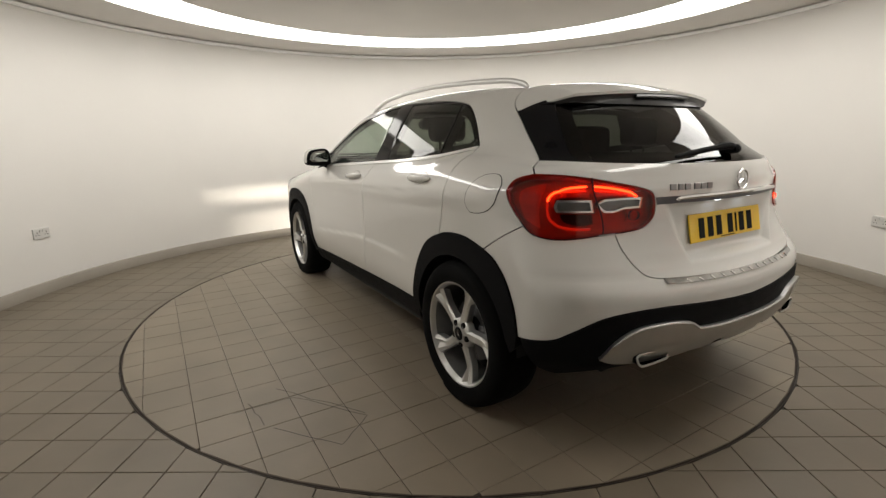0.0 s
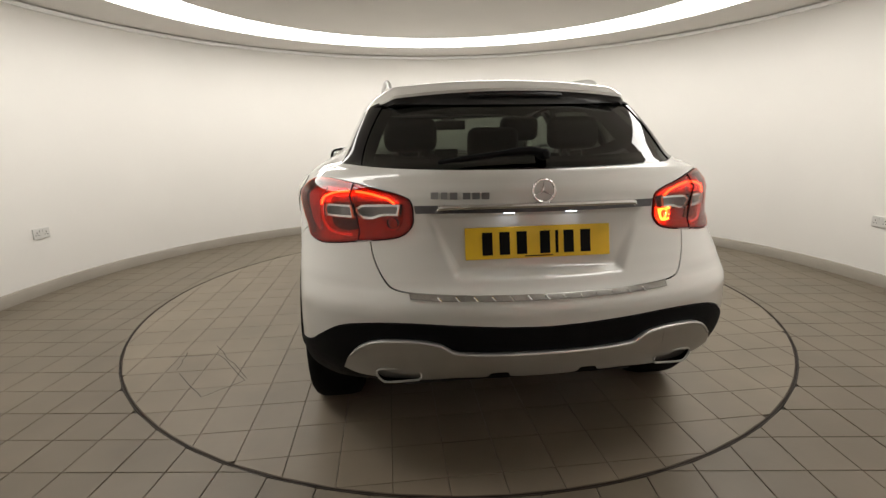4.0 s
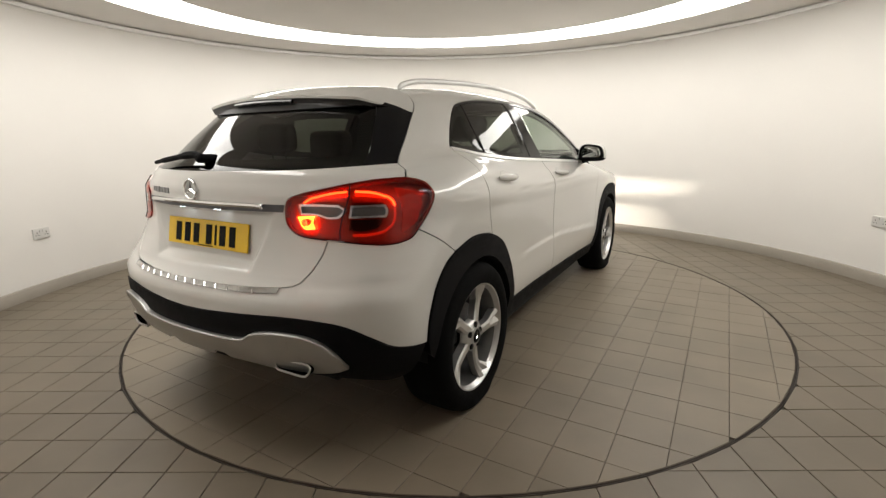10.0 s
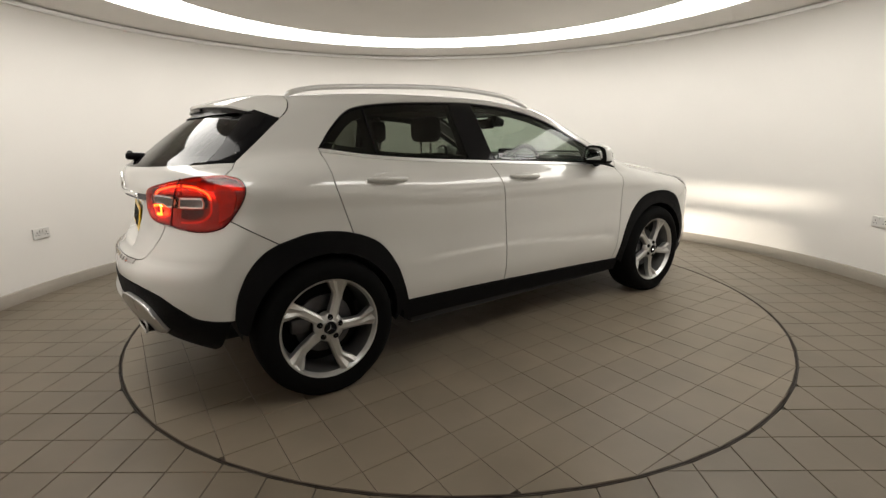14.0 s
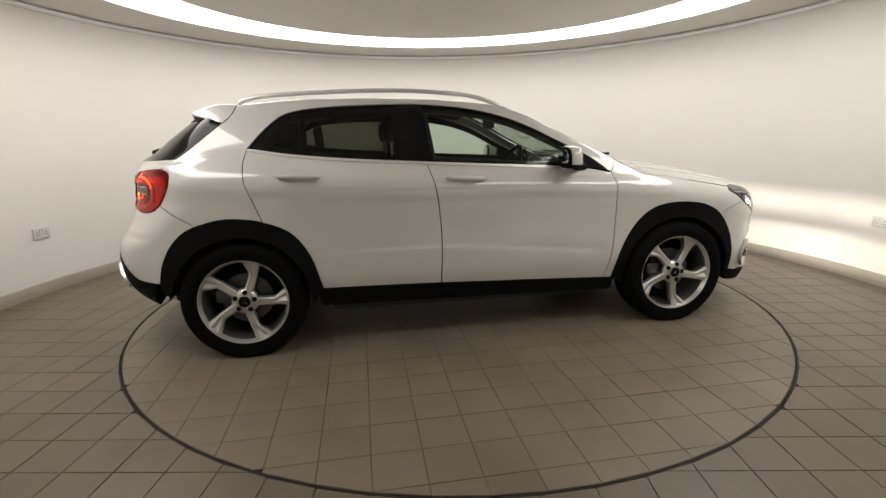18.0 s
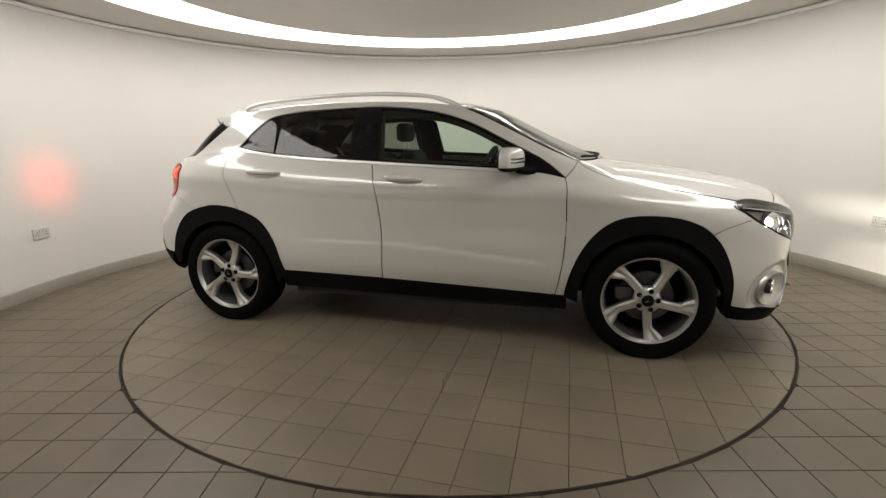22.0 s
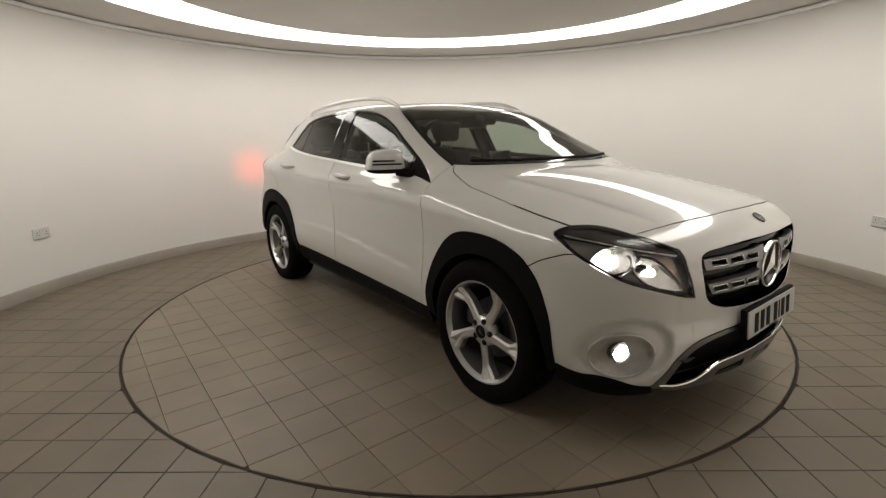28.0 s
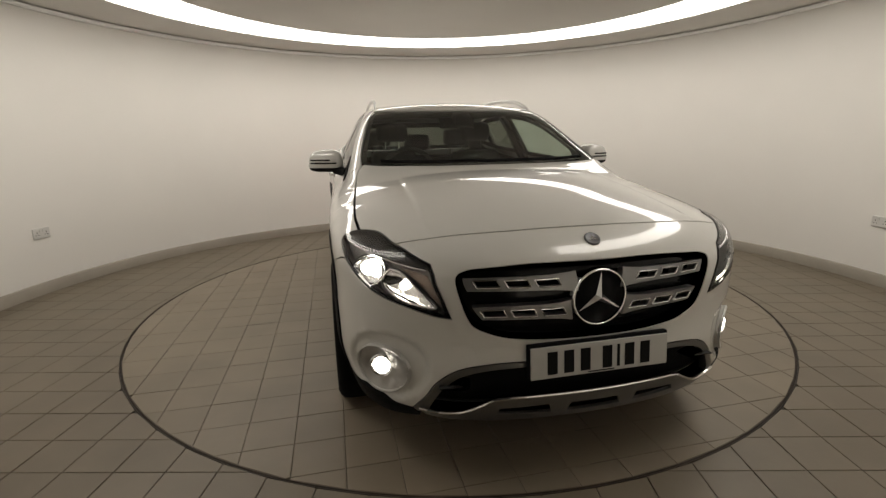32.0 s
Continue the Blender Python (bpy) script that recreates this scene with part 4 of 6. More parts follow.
for side in (0, 1):
    sg = 1 - 2 * side
    bm = bmesh.new()
    bmesh.ops.create_uvsphere(bm, u_segments=28, v_segments=16, radius=1)
    for vt in bm.verts:
        c = vt.co.copy()
        e = lambda q, k: math.copysign(abs(q) ** k, q)
        x, y, z = e(c.x, 0.62), e(c.y, 0.55), e(c.z, 0.60)
        x = x * (mirror_nose(y) if x > 0 else 0.055)
        vt.co = (MX + x, MY + HY * y + 0.012 * (z if y > 0 else -z) * -1, MZ + HZ * z * (1 - 0.08 * y) - 0.002 * y)
    low = bm.copy()
    bmesh.ops.bisect_plane(bm, geom=bm.verts[:] + bm.edges[:] + bm.faces[:], plane_co=(0, 0, 1.058), plane_no=(0, 0, 1), clear_inner=True)
    bmesh.ops.bisect_plane(low, geom=low.verts[:] + low.edges[:] + low.faces[:], plane_co=(0, 0, 1.0575), plane_no=(0, 0, 1), clear_outer=True)
    back = bm.copy()
    bmesh.ops.bisect_plane(bm, geom=bm.verts[:] + bm.edges[:] + bm.faces[:], plane_co=(MX - 0.036, 0, 0), plane_no=(1, 0, 0), clear_inner=True)
    bmesh.ops.bisect_plane(back, geom=back.verts[:] + back.edges[:] + back.faces[:], plane_co=(MX - 0.0365, 0, 0), plane_no=(1, 0, 0), clear_outer=True)
    for b in (bm, low, back):
        if sg < 0:
            bmesh.ops.scale(b, vec=(1, -1, 1), verts=b.verts)
            bmesh.ops.reverse_faces(b, faces=b.faces)
    face = back.copy()
    mid = sum((vt.co for vt in face.verts), Vector()) / len(face.verts)
    for vt in face.verts:
        vt.co = (vt.co.x - 0.003, mid.y + (vt.co.y - mid.y) * 0.88, mid.z + (vt.co.z - mid.z) * 0.86)
    mirror = part("door_mirror", bm, paint, car, "white door mirror with black foot")
    part("mirror_foot", low, black_plastic, mirror, "black lower half of the mirror")
    part("mirror_shell", back, black_plastic, mirror, "black edge round the mirror glass")
    part("mirror_glass", face, mirror_grey, mirror, "mirror glass")
    for z, y0, y1 in ((1.104, 0.872, 0.982), (1.086, 0.835, 0.984)):
        ln = [(MX + mirror_nose((y - MY) / HY) * (1 - abs((y - MY) / (HY + 0.003)) ** 3.6) ** 0.31 + 0.002, sg * y, z) for y in np.linspace(y0, y1, 9)]
        solid_part("indicator_strip", *tube(ln, 0.0050, 6), black_gloss, mirror, "thin dark indicator strip")
    solid_part("mirror_arm", *tube(np.array([(2.06, sg * 0.775, 1.03), (2.02, sg * 0.80, 1.036), (1.975, sg * 0.845, 1.042)]), [0.03, 0.026, 0.022], 10), black_plastic, mirror, "black mirror arm")

sail = cut_pane(flat_dlo, [((2.02, 1.5), (2.04, 1.0))], 0.002)
panel("mirror_sail", "side", sail, black_plastic, front_door, "black triangular mirror base", lift=0.004, depth=0.01)


def handle(x0, x1, z0, z1, doors):
    n = 13
    s = np.linspace(0, 1, n)
    pts = wrap("side", np.stack([x0 + (x1 - x0) * s, z0 + (z1 - z0) * s], 1))
    pts[:, 1] += 0.004 + 0.026 * np.sin(np.pi * np.clip(s * 1.0, 0, 1)) ** 0.45
    r = 0.006 + 0.009 * np.sin(np.pi * s) ** 0.4
    made = pair_part("door_handle", *tube(pts, r, 10, 1.15), paint, doors, "white pull handle")
    cup = ellipse("side", (x0 + x1) / 2 - 0.012, (z0 + z1) / 2 + 0.002, 0.070, 0.030, -3)
    low = wrap("side", [((x0 + x1) / 2 - 0.012, (z0 + z1) / 2)])[0]

    def hollow(p, n):
        r = np.linalg.norm((p - low) / [0.070, 1.0, 0.030], axis=1)
        k = np.clip(1 - r * r, 0, 1)
        q = p - n * (0.010 * k)[:, None]
        m = n + np.stack([(p - low)[:, 0] * -3.0, 0 * r, (p - low)[:, 2] * -14.0], 1)
        return q, m / np.linalg.norm(m, axis=1)[:, None]
    panel("handle_cup", "side", cup, paint, doors, "white bowl behind the handle", lift=0.0012, depth=0, gap=0.0, step=0.008, carve=hollow)
    return made


handle(0.235, 0.468, 1.034, 1.024, rear_door)
handle(1.180, 1.415, 0.997, 0.984, front_door)
lock = wrap("side", [(1.196, 0.996)])[0]
bm = bmesh.new()
bmesh.ops.create_cone(bm, cap_ends=True, segments=12, radius1=0.008, radius2=0.007, depth=0.006, matrix=Matrix.Translation((lock[0], -lock[1] - 0.018, lock[2])) @ Matrix.Rotation(radians(90), 4, "X"))
part("key_lock", bm, dark_metal, front_door[1], "round key lock")
# fuel flap, on one flank
flap = loop(crv("side", [(-0.090, 0.955), (-0.108, 1.005), (-0.133, 1.041), (-0.181, 1.072), (-0.245, 1.074), (-0.280, 1.040), (-0.275, 0.998), (-0.258, 0.960), (-0.209, 0.928), (-0.125, 0.920), (-0.090, 0.955)]))
p, fs, n = sheet("side", flap, lift=0.0015, depth=0.006, gap=0.001)
put("fuel_flap", skin("fuel_flap", p, fs, n), paint, car, "round-cornered fuel filler flap")
# shade of the flap's gap, drawn as a black tube
solid_part("flap_gap", *tube(flap + slope(flap) * -0.0006, 0.0024, 6, closed=True), badge_black, car, "dark gap round the fuel flap")


# ---- wheels ----
def lathe(profile, n=48):
    """A profile of (radius, y) turned round the y axis."""
    m = len(profile)
    v, f = [], []
    for i in range(n):
        a = 2 * math.pi * i / n
        v += [(r * math.cos(a), y, r * math.sin(a)) for r, y in profile]
    for i in range(n):
        j = (i + 1) % n
        f += [(i * m + k, j * m + k, j * m + k + 1, i * m + k + 1) for k in range(m - 1)]
    return v, f


WHEEL_Z, TYRE_R = 0.333, 0.345


def wheel_meshes():
    made = {}
    y0 = 0.0       # outer face of the hub; outwards is +y
    tyre = [(0.243, 0.006), (0.250, 0.018), (0.268, 0.024), (0.290, 0.027), (0.312, 0.022), (0.328, 0.011), (0.338, -0.004), (TYRE_R - 0.002, -0.020), (TYRE_R, -0.045),
            (TYRE_R, -0.14), (0.336, -0.185), (0.304, -0.205), (0.255, -0.20), (0.240, -0.18)]
    tv, tf = lathe(tyre, 72)
    made["tyre"] = ([(x, y + (0.008 if z < -0.30 and y > -0.01 else 0.0), max(z, -WHEEL_Z + 0.0005)) for x, y, z in tv], tf), rubber
    barrel = [(0.243, 0.006), (0.2475, 0.010), (0.2465, 0.014), (0.241, 0.013), (0.236, 0.004), (0.229, -0.010), (0.222, -0.04), (0.215, -0.10), (0.218, -0.17), (0.236, -0.185)]
    made["rim"] = (lathe(barrel[:6], 64), alloy)
    # same alloy as the lip; shade inside the wheel put into its colour
    made["rim_barrel"] = (lathe(barrel[5:], 64), alloy_shaded)
    made["brake_disc"] = (lathe([(0.07, -0.085), (0.145, -0.085), (0.146, -0.105), (0.07, -0.105)], 40), dark_metal)
    made["wheel_back"] = (lathe([(0.002, -0.120), (0.150, -0.125), (0.222, -0.16)], 32), black_plastic)
    made["hub_cap"] = (lathe([(0.001, 0.006), (0.026, 0.006), (0.031, 0.003), (0.033, -0.006)], 24), badge_black)
    made["hub_ring"] = (lathe([(0.0335, -0.004), (0.034, 0.004), (0.037, 0.004), (0.040, -0.006)], 24), alloy)
    return made


def spoke_mesh():
    """One spoke: narrow at the hub, bent, and spread into a hooked foot at the rim."""
    left = [(0.036, 0.031), (0.070, 0.023), (0.115, 0.0215), (0.158, 0.0235), (0.170, 0.027), (0.190, 0.046), (0.215, 0.066), (0.238, 0.080)]
    right = [(0.036, -0.031), (0.070, -0.026), (0.115, -0.0235), (0.158, -0.0235), (0.172, -0.0235), (0.195, -0.024), (0.218, -0.027), (0.239, -0.031)]
    v, f = [], []
    for i, ((ra, ta), (rb, tb)) in enumerate(zip(left, right)):
        s = i / (len(left) - 1)
        dish = -0.004 - 0.014 * math.sin(s * math.pi) + 0.012 * s
        mid_r, mid_t = (ra + rb) / 2, (ta + tb) / 2
        lean = 0.014 * s * s
        row = [(ra, ta + lean, dish - 0.040), (ra, ta + lean, dish - 0.007), (ra * 0.8 + rb * 0.2, (ta * 0.75 + tb * 0.25) + lean, dish),
               (mid_r, mid_t + lean, dish - (0.001 if i < 4 else 0.004 + 0.004 * (i - 4))),
               (rb * 0.8 + ra * 0.2, (tb * 0.75 + ta * 0.25) + lean, dish), (rb, tb + lean, dish - 0.007), (rb, tb + lean, dish - 0.040)]
        v += [(r, y, t) for r, t, y in row]
    m = 7
    for i in range(len(left) - 1):
        f += [(i * m + k, i * m + k + 1, (i + 1) * m + k + 1, (i + 1) * m + k) for k in range(m - 1)]
    return v, f


wheel_data = {k: (mesh_from(k, *vf), mt) for k, (vf, mt) in wheel_meshes().items()}
for me, mt in wheel_data.values():
    me.set_sharp_from_angle(angle=radians(35))
sv, sf = spoke_mesh()
spoke_a = mesh_from("spoke", sv, sf)
spoke_b = mesh_from("spoke", [(x, y, -z) for x, y, z in sv], [t[::-1] for t in sf])
for me in (spoke_a, spoke_b):
    me.set_sharp_from_angle(angle=radians(30))
bolt_me = mesh_from("wheel_bolt", *lathe([(0.001, 0.0035), (0.0065, 0.0035), (0.0085, 0.002), (0.0135, 0.0045), (0.0155, -0.006)], 12))


def star_mesh(name, r, depth=0.006, waist=0.10):
    """A three-armed emblem: each arm ridged along its middle."""
    v, f = [(0, depth, 0)], []
    for k in range(3):
        a = radians(90 + 120 * k)
        b = a + radians(60)
        v += [(r * math.cos(a), depth * 0.3, r * math.sin(a)), (waist * r * 1.3 * math.cos(b), 0, waist * r * 1.3 * math.sin(b))]
    for k in range(3):
        tip, left, right = 1 + 2 * k, 2 + 2 * k, 2 + 2 * ((k + 2) % 3)
        f += [(0, left, tip), (0, tip, right)]
    return mesh_from(name, v, f, False)


cap_star = star_mesh("emblem", 0.023, 0.004)
cap_star.materials.append(chrome)
spots = [(0.0, 0.872, 68 + 180, False, 1), (0.0, -0.872, 68, True, 1), (2.699, 0.872, 58, False, 1), (2.699, -0.872, 58, True, 1)]
for x, y, turn, mirror, _ in spots:
    root = new("wheel")
    root.parent = car
    root["label"] = "silver five-spoke alloy wheel with black tyre"
    root.matrix_basis = Matrix.Translation(OFF + Vector((x, y, WHEEL_Z))) @ (Matrix.Rotation(radians(180), 4, "Z") if mirror else Matrix.Identity(4))
    for k, (me, mt) in wheel_data.items():
        put(k, me, mt, root)
    for i in range(5):
        a = radians((180 - turn if mirror else turn) + 72 * i)
        put("spoke", spoke_b if mirror else spoke_a, alloy, root, m=Matrix.Rotation(-a, 4, "Y"))
        b = a + radians(-16 if mirror else 16)
        put("wheel_bolt", bolt_me, badge_black, root, m=Matrix.Translation((0.053 * math.cos(b), -0.0065, 0.053 * math.sin(b))))
    put("emblem", cap_star, chrome, root, m=Matrix.Translation((0, 0.006, 0)))
    bm = block((0.10, 0.05, 0.075), 0.25, 2, Matrix.Translation((0.12 if (mirror) else -0.12, -0.08, 0.02)))
    part("brake_caliper", bm, dark_metal, root, "grey brake caliper", shift=False)
    plate = mesh_from("spoke_hub", *lathe([(0.030, -0.004), (0.045, -0.004), (0.072, -0.012), (0.076, -0.045)], 30))
    put("spoke_hub", plate, alloy, root)

# wheel housings and underside
for x in (0.0, 2.699):
    a = np.radians(np.linspace(3, 177, 40))
    v, f = [], []
    for y in (0.50, 0.86):
        v += [(x + 0.395 * math.cos(q), y, 0.345 + 0.395 * math.sin(q)) for q in a]
    f = [(i, i + 1, 40 + i + 1, 40 + i) for i in range(39)]
    v.append((x, 0.50, 0.345))
    f += [(i + 1, i, 80) for i in range(39)]
    pair_part("wheel_housing", v, f, lining, car, "black wheel arch liner")
under = part("underbody", block((1.72, 1.62, 0.10), 0.1, 1, Matrix.Translation((1.345, 0, 0.27))), lining, car, "black underside", smooth=False)
part("underbody", block((3.85, 0.98, 0.14), 0.1, 1, Matrix.Translation((1.42, 0, 0.31))), lining, car, "black underside", smooth=False)
# front block widened to keep lamp light from leaking to the floor
part("underbody", block((0.28, 1.40, 0.06), 0.1, 1, Matrix.Translation((3.20, 0, 0.30))), lining, car, "black underside", smooth=False)
part("underbody", block((0.22, 1.10, 0.08), 0.1, 1, Matrix.Translation((-0.52, 0, 0.42))), lining, car, "black underside", smooth=False)

# added plate that blocks light between bumper and wheels
rim_n = wrap("nose", np.stack([np.radians(np.linspace(-64, 64, 27)), np.full(27, 0.285)], 1)) * [0.985, 0.97, 1]
shield = [tuple(q) for q in rim_n] + [(3.09, 0.80, 0.285), (3.06, 0.48, 0.285), (3.06, -0.48, 0.285), (3.09, -0.80, 0.285)]
k = len(shield)
solid_part("underbody", shield + [(x, y, z - 0.012) for x, y, z in shield], [tuple(range(k)), tuple(range(2 * k - 1, k - 1, -1))] + [(i, k + i, k + (i + 1) % k, (i + 1) % k) for i in range(k)],
           lining, car, "black plate added under the front bumper to stop leaking light", smooth=False)


# ---- rear lamps ----
def one(name, kind, outline, mat, parent, mirror, label="", **how):
    """A panel on one flank alone."""
    p, fs, n = sheet(kind, outline, **how)
    return put(name, skin(name, p, fs, n, mirror), mat, parent, label)


def on_body(kind, pts, lift, n=6):
    q = crv(kind, pts, n)
    return q + slope(q) * lift


clear_in = loop(crv("tail", [(35.2, 0.994), (40, 0.994), (44.8, 0.990)]), crv("tail", [(44.8, 0.990), (46.2, 0.972), (44.6, 0.945)]), crv("tail", [(44.6, 0.945), (42.0, 0.944), (39.6, 0.956), (35.6, 0.958)]))
clear_out = loop(crv("tail", [(47.6, 0.988), (55.2, 0.988)]), crv("tail", [(55.2, 0.988), (55.7, 0.966), (55.2, 0.945)]), crv("tail", [(55.2, 0.945), (47.0, 0.945)]))
rear_lights = panel("tail_light", "tail", lamp_r, lamp_house_red, car, "red tail light with glowing light guide", holes=(ellipse("tail", 37.0, 0.931, 1.1, 0.016, 0, 16), clear_in, clear_out), lift=-0.024, depth=-0.022, gap=0.003)
flat = unwrap("tail", lamp_r) * UNIT["tail"]
if area(flat) < 0:
    flat = flat[::-1]
panel("lens_rim", "tail", lamp_r, lens_rim, rear_lights, "dark red rim of the lens", holes=(wrap("tail", inset(flat, 0.011) / UNIT["tail"]),), lift=0.003, depth=0.02, gap=0.002)
panel("lens", "tail", lamp_r, lens_red, rear_lights, "clear red lens", holes=(clear_in, clear_out), lift=0.006, depth=0, gap=0.002)
for c, h in ((clear_in, 0.012), (clear_out, 0.012)):
    flat = unwrap("tail", c) * UNIT["tail"]
    if area(flat) < 0:
        flat = flat[::-1]
    hole = wrap("tail", inset(flat, 0.0040) / UNIT["tail"])
    panel("lens_window", "tail", c, lens_clear, rear_lights, "clear lens", lift=0.005, depth=0, gap=-0.001)
    panel("lamp_bezel", "tail", c, lamp_silver, rear_lights, "silver surround", holes=(hole,), lift=-0.004, depth=0.030, gap=-0.002)
    panel("reverse_lamp", "tail", hole, alloy_dark, rear_lights, "unlit grey lamp", lift=-0.030, depth=0, gap=-0.001)
panel("reflector", "tail", loop(crv("tail", [(47.8, 1.030), (53.5, 1.018), (55.0, 0.996)]), crv("tail", [(55.0, 0.996), (47.8, 0.997)])), lamp_red, rear_lights, "red reflector", lift=-0.017, depth=0.01)
panel("reflector", "tail", loop(crv("tail", [(38.0, 1.003), (41.0, 1.020), (46.5, 1.030)]), crv("tail", [(46.5, 1.030), (46.5, 0.999)]), crv("tail", [(46.5, 0.999), (38.0, 1.003)])), lamp_red, rear_lights, "red reflector", lift=-0.017, depth=0.01)
panel("reflector", "tail", loop(crv("tail", [(57.8, 1.060), (63.5, 1.035), (64.3, 0.985)]), crv("tail", [(64.3, 0.985), (62.5, 0.915), (58.6, 0.885)]), crv("tail", [(58.6, 0.885), (59.0, 0.96), (57.8, 1.060)])), lamp_red, rear_lights, "red reflector", lift=-0.016, depth=0.01)
panel("reflector", "tail", loop(crv("tail", [(47.0, 0.938), (54.8, 0.938)]), crv("tail", [(54.8, 0.938), (53.5, 0.905), (50.0, 0.897), (46.4, 0.900)]), crv("tail", [(46.4, 0.900), (47.0, 0.938)])), lamp_black, rear_lights, "dark reflector", lift=-0.018, depth=0.01)
pair_part("light_guide", *tube(on_body("tail", [(36.6, 0.999), (38.2, 1.014), (40.5, 1.026), (44.0, 1.036), (47.0, 1.040)], -0.008), 0.0042, 8), led_red, rear_lights, "glowing red light guide")
pair_part("light_guide", *tube(on_body("tail", [(48.8, 1.041), (52.5, 1.036), (55.0, 1.024), (56.8, 1.004), (57.4, 0.984)], -0.008), 0.0042, 8), led_red, rear_lights, "glowing red light guide")
led_dim = material("led_dim", (0.4, 0.03, 0.02), 0.3, vary=0.0, glow=(1.0, 0.10, 0.04, 0.35))
pair_part("light_guide", *tube(on_body("tail", [(57.4, 0.980), (57.3, 0.945), (56.6, 0.915), (54.5, 0.895), (51.0, 0.886), (47.5, 0.886)], -0.010), 0.0050, 8), led_dim, rear_lights, "dim red light guide")
split = on_body("tail", [(47.9, 1.064), (47.4, 1.02), (45.8, 0.955), (44.9, 0.90), (44.8, 0.868)], 0.007)
pair_part("lamp_joint", *tube(split, 0.0025, 6), black_plastic, rear_lights, "dark joint between the lamp halves")
# rear fog lamp on one side: a bright face, and an added deep-set source whose beam falls on the wall
fog_face = loop(crv("tail", [(34.6, 0.950), (39.0, 0.953)]), crv("tail", [(39.0, 0.953), (38.4, 0.930), (38.8, 0.906)]), crv("tail", [(38.8, 0.906), (36.0, 0.908), (34.6, 0.950)]))
fog_gap = ellipse("tail", 37.0, 0.931, 0.9, 0.013, 0, 16)
one("fog_lamp", "tail", fog_face, fog_red, rear_lights[1], True, "glowing orange-red rear fog lamp", holes=(fog_gap,), lift=-0.008, depth=0.004, gap=0.0)
one("reflector", "tail", fog_face, lamp_red, rear_lights[0], False, "dark red reflector", lift=-0.016, depth=0.004, gap=0.0)
beam_red = material("fog_beam_glow", (0.5, 0.03, 0.02), 0.4, vary=0.0, glow=(1.0, 0.20, 0.10, 20000.0))


def bulb(x, y, z, r, back, mat, parent, yaw=0.0, pitch=0.0, name="bulb", wide=1.0):
    """An added glowing disc at the bottom of a tube that opens towards the given side."""
    m = Matrix.Translation((x, y, z)) @ Euler((0, radians(pitch), radians(yaw))).to_matrix().to_4x4()
    bm = bmesh.new()
    bmesh.ops.create_circle(bm, cap_ends=True, segments=16, radius=r * 0.7, matrix=m @ Matrix.Translation((-back, 0, 0)) @ Matrix.Diagonal((1, wide, 1, 1)) @ Matrix.Rotation(radians(90), 4, "Y"))
    part(name, bm, mat, parent, "added glowing source of a lamp beam", smooth=False)
    v, f = [], []
    for d in (0.0, -back - 0.002):
        v += [tuple(m @ Vector((d, r * wide * math.cos(a), r * math.sin(a)))) for a in np.linspace(0, 2 * math.pi, 20, endpoint=False)]
    f = [(k, (k + 1) % 20, 20 + (k + 1) % 20, 20 + k) for k in range(20)] + [tuple(range(20, 40))]
    solid_part("beam_tube", v, f, lamp_red, parent, "red tube that narrows the added beam", smooth=False)


bulb(-0.628, -0.505, 0.931, 0.013, 0.085, beam_red, rear_lights[1], 180, 0)

# ---- headlights ----
bowl_out = ellipse("nose", 54.6, 0.765, 5.0, 0.054, -20)
inner = loop(crv("nose", [(48.6, 0.790), (50.2, 0.748), (48.6, 0.704), (45.2, 0.672)]), crv("nose", [(45.2, 0.672), (40.2, 0.652), (37.6, 0.648)]), crv("nose", [(37.6, 0.648), (39.8, 0.690), (43.0, 0.745), (46.0, 0.780), (48.6, 0.790)]))
head = panel("headlight", "nose", lamp_f, lamp_grey, car, "clear headlight with added glowing source of a lamp beam and dark housing", holes=(bowl_out, inner), lift=-0.034, depth=-0.032, gap=0.003)
panel("lens", "nose", lamp_f, lens_clear, head, "clear lens", lift=0.004, depth=0, gap=0.003)
flat = unwrap("nose", lamp_f) * UNIT["nose"]
if area(flat) < 0:
    flat = flat[::-1]
panel("lamp_bezel", "nose", lamp_f, black_gloss, head, "black rim of the lens", holes=(wrap("nose", inset(flat, 0.012) / UNIT["nose"]),), lift=0.001, depth=0.01, gap=0.002)
lid = loop(lamp_f_up, lamp_f_up2, crv("nose", [(39.6, 0.806), (40.2, 0.785), (46.7, 0.803), (55.4, 0.828), (62.0, 0.843), (67.5, 0.851)]))
panel("lamp_lid", "nose", lid, lamp_black, head, "dark grey upper lamp cover", lift=-0.004, depth=0.03, gap=0.006)
pair_part("lamp_trim", *tube(on_body("nose", [(40.4, 0.786), (46.7, 0.803), (55.4, 0.828), (61.0, 0.840), (66.0, 0.850)], -0.004), 0.0035, 6), lamp_silver, head, "silver trim line")


def dish(c, d):
    def carve(p, n):
        r = np.linalg.norm(p - c, axis=1)
        k = np.clip(1 - (r / 0.075) ** 2, 0, 1) * d
        q = p - k[:, None] * np.array([0.9, 0.35, 0])
        nn = n + (p - c) * -9.0 * (d / 0.05) + np.random.RandomState(3).normal(0, 0.09, p.shape)
        return q, nn / np.linalg.norm(nn, axis=1)[:, None]
    return carve


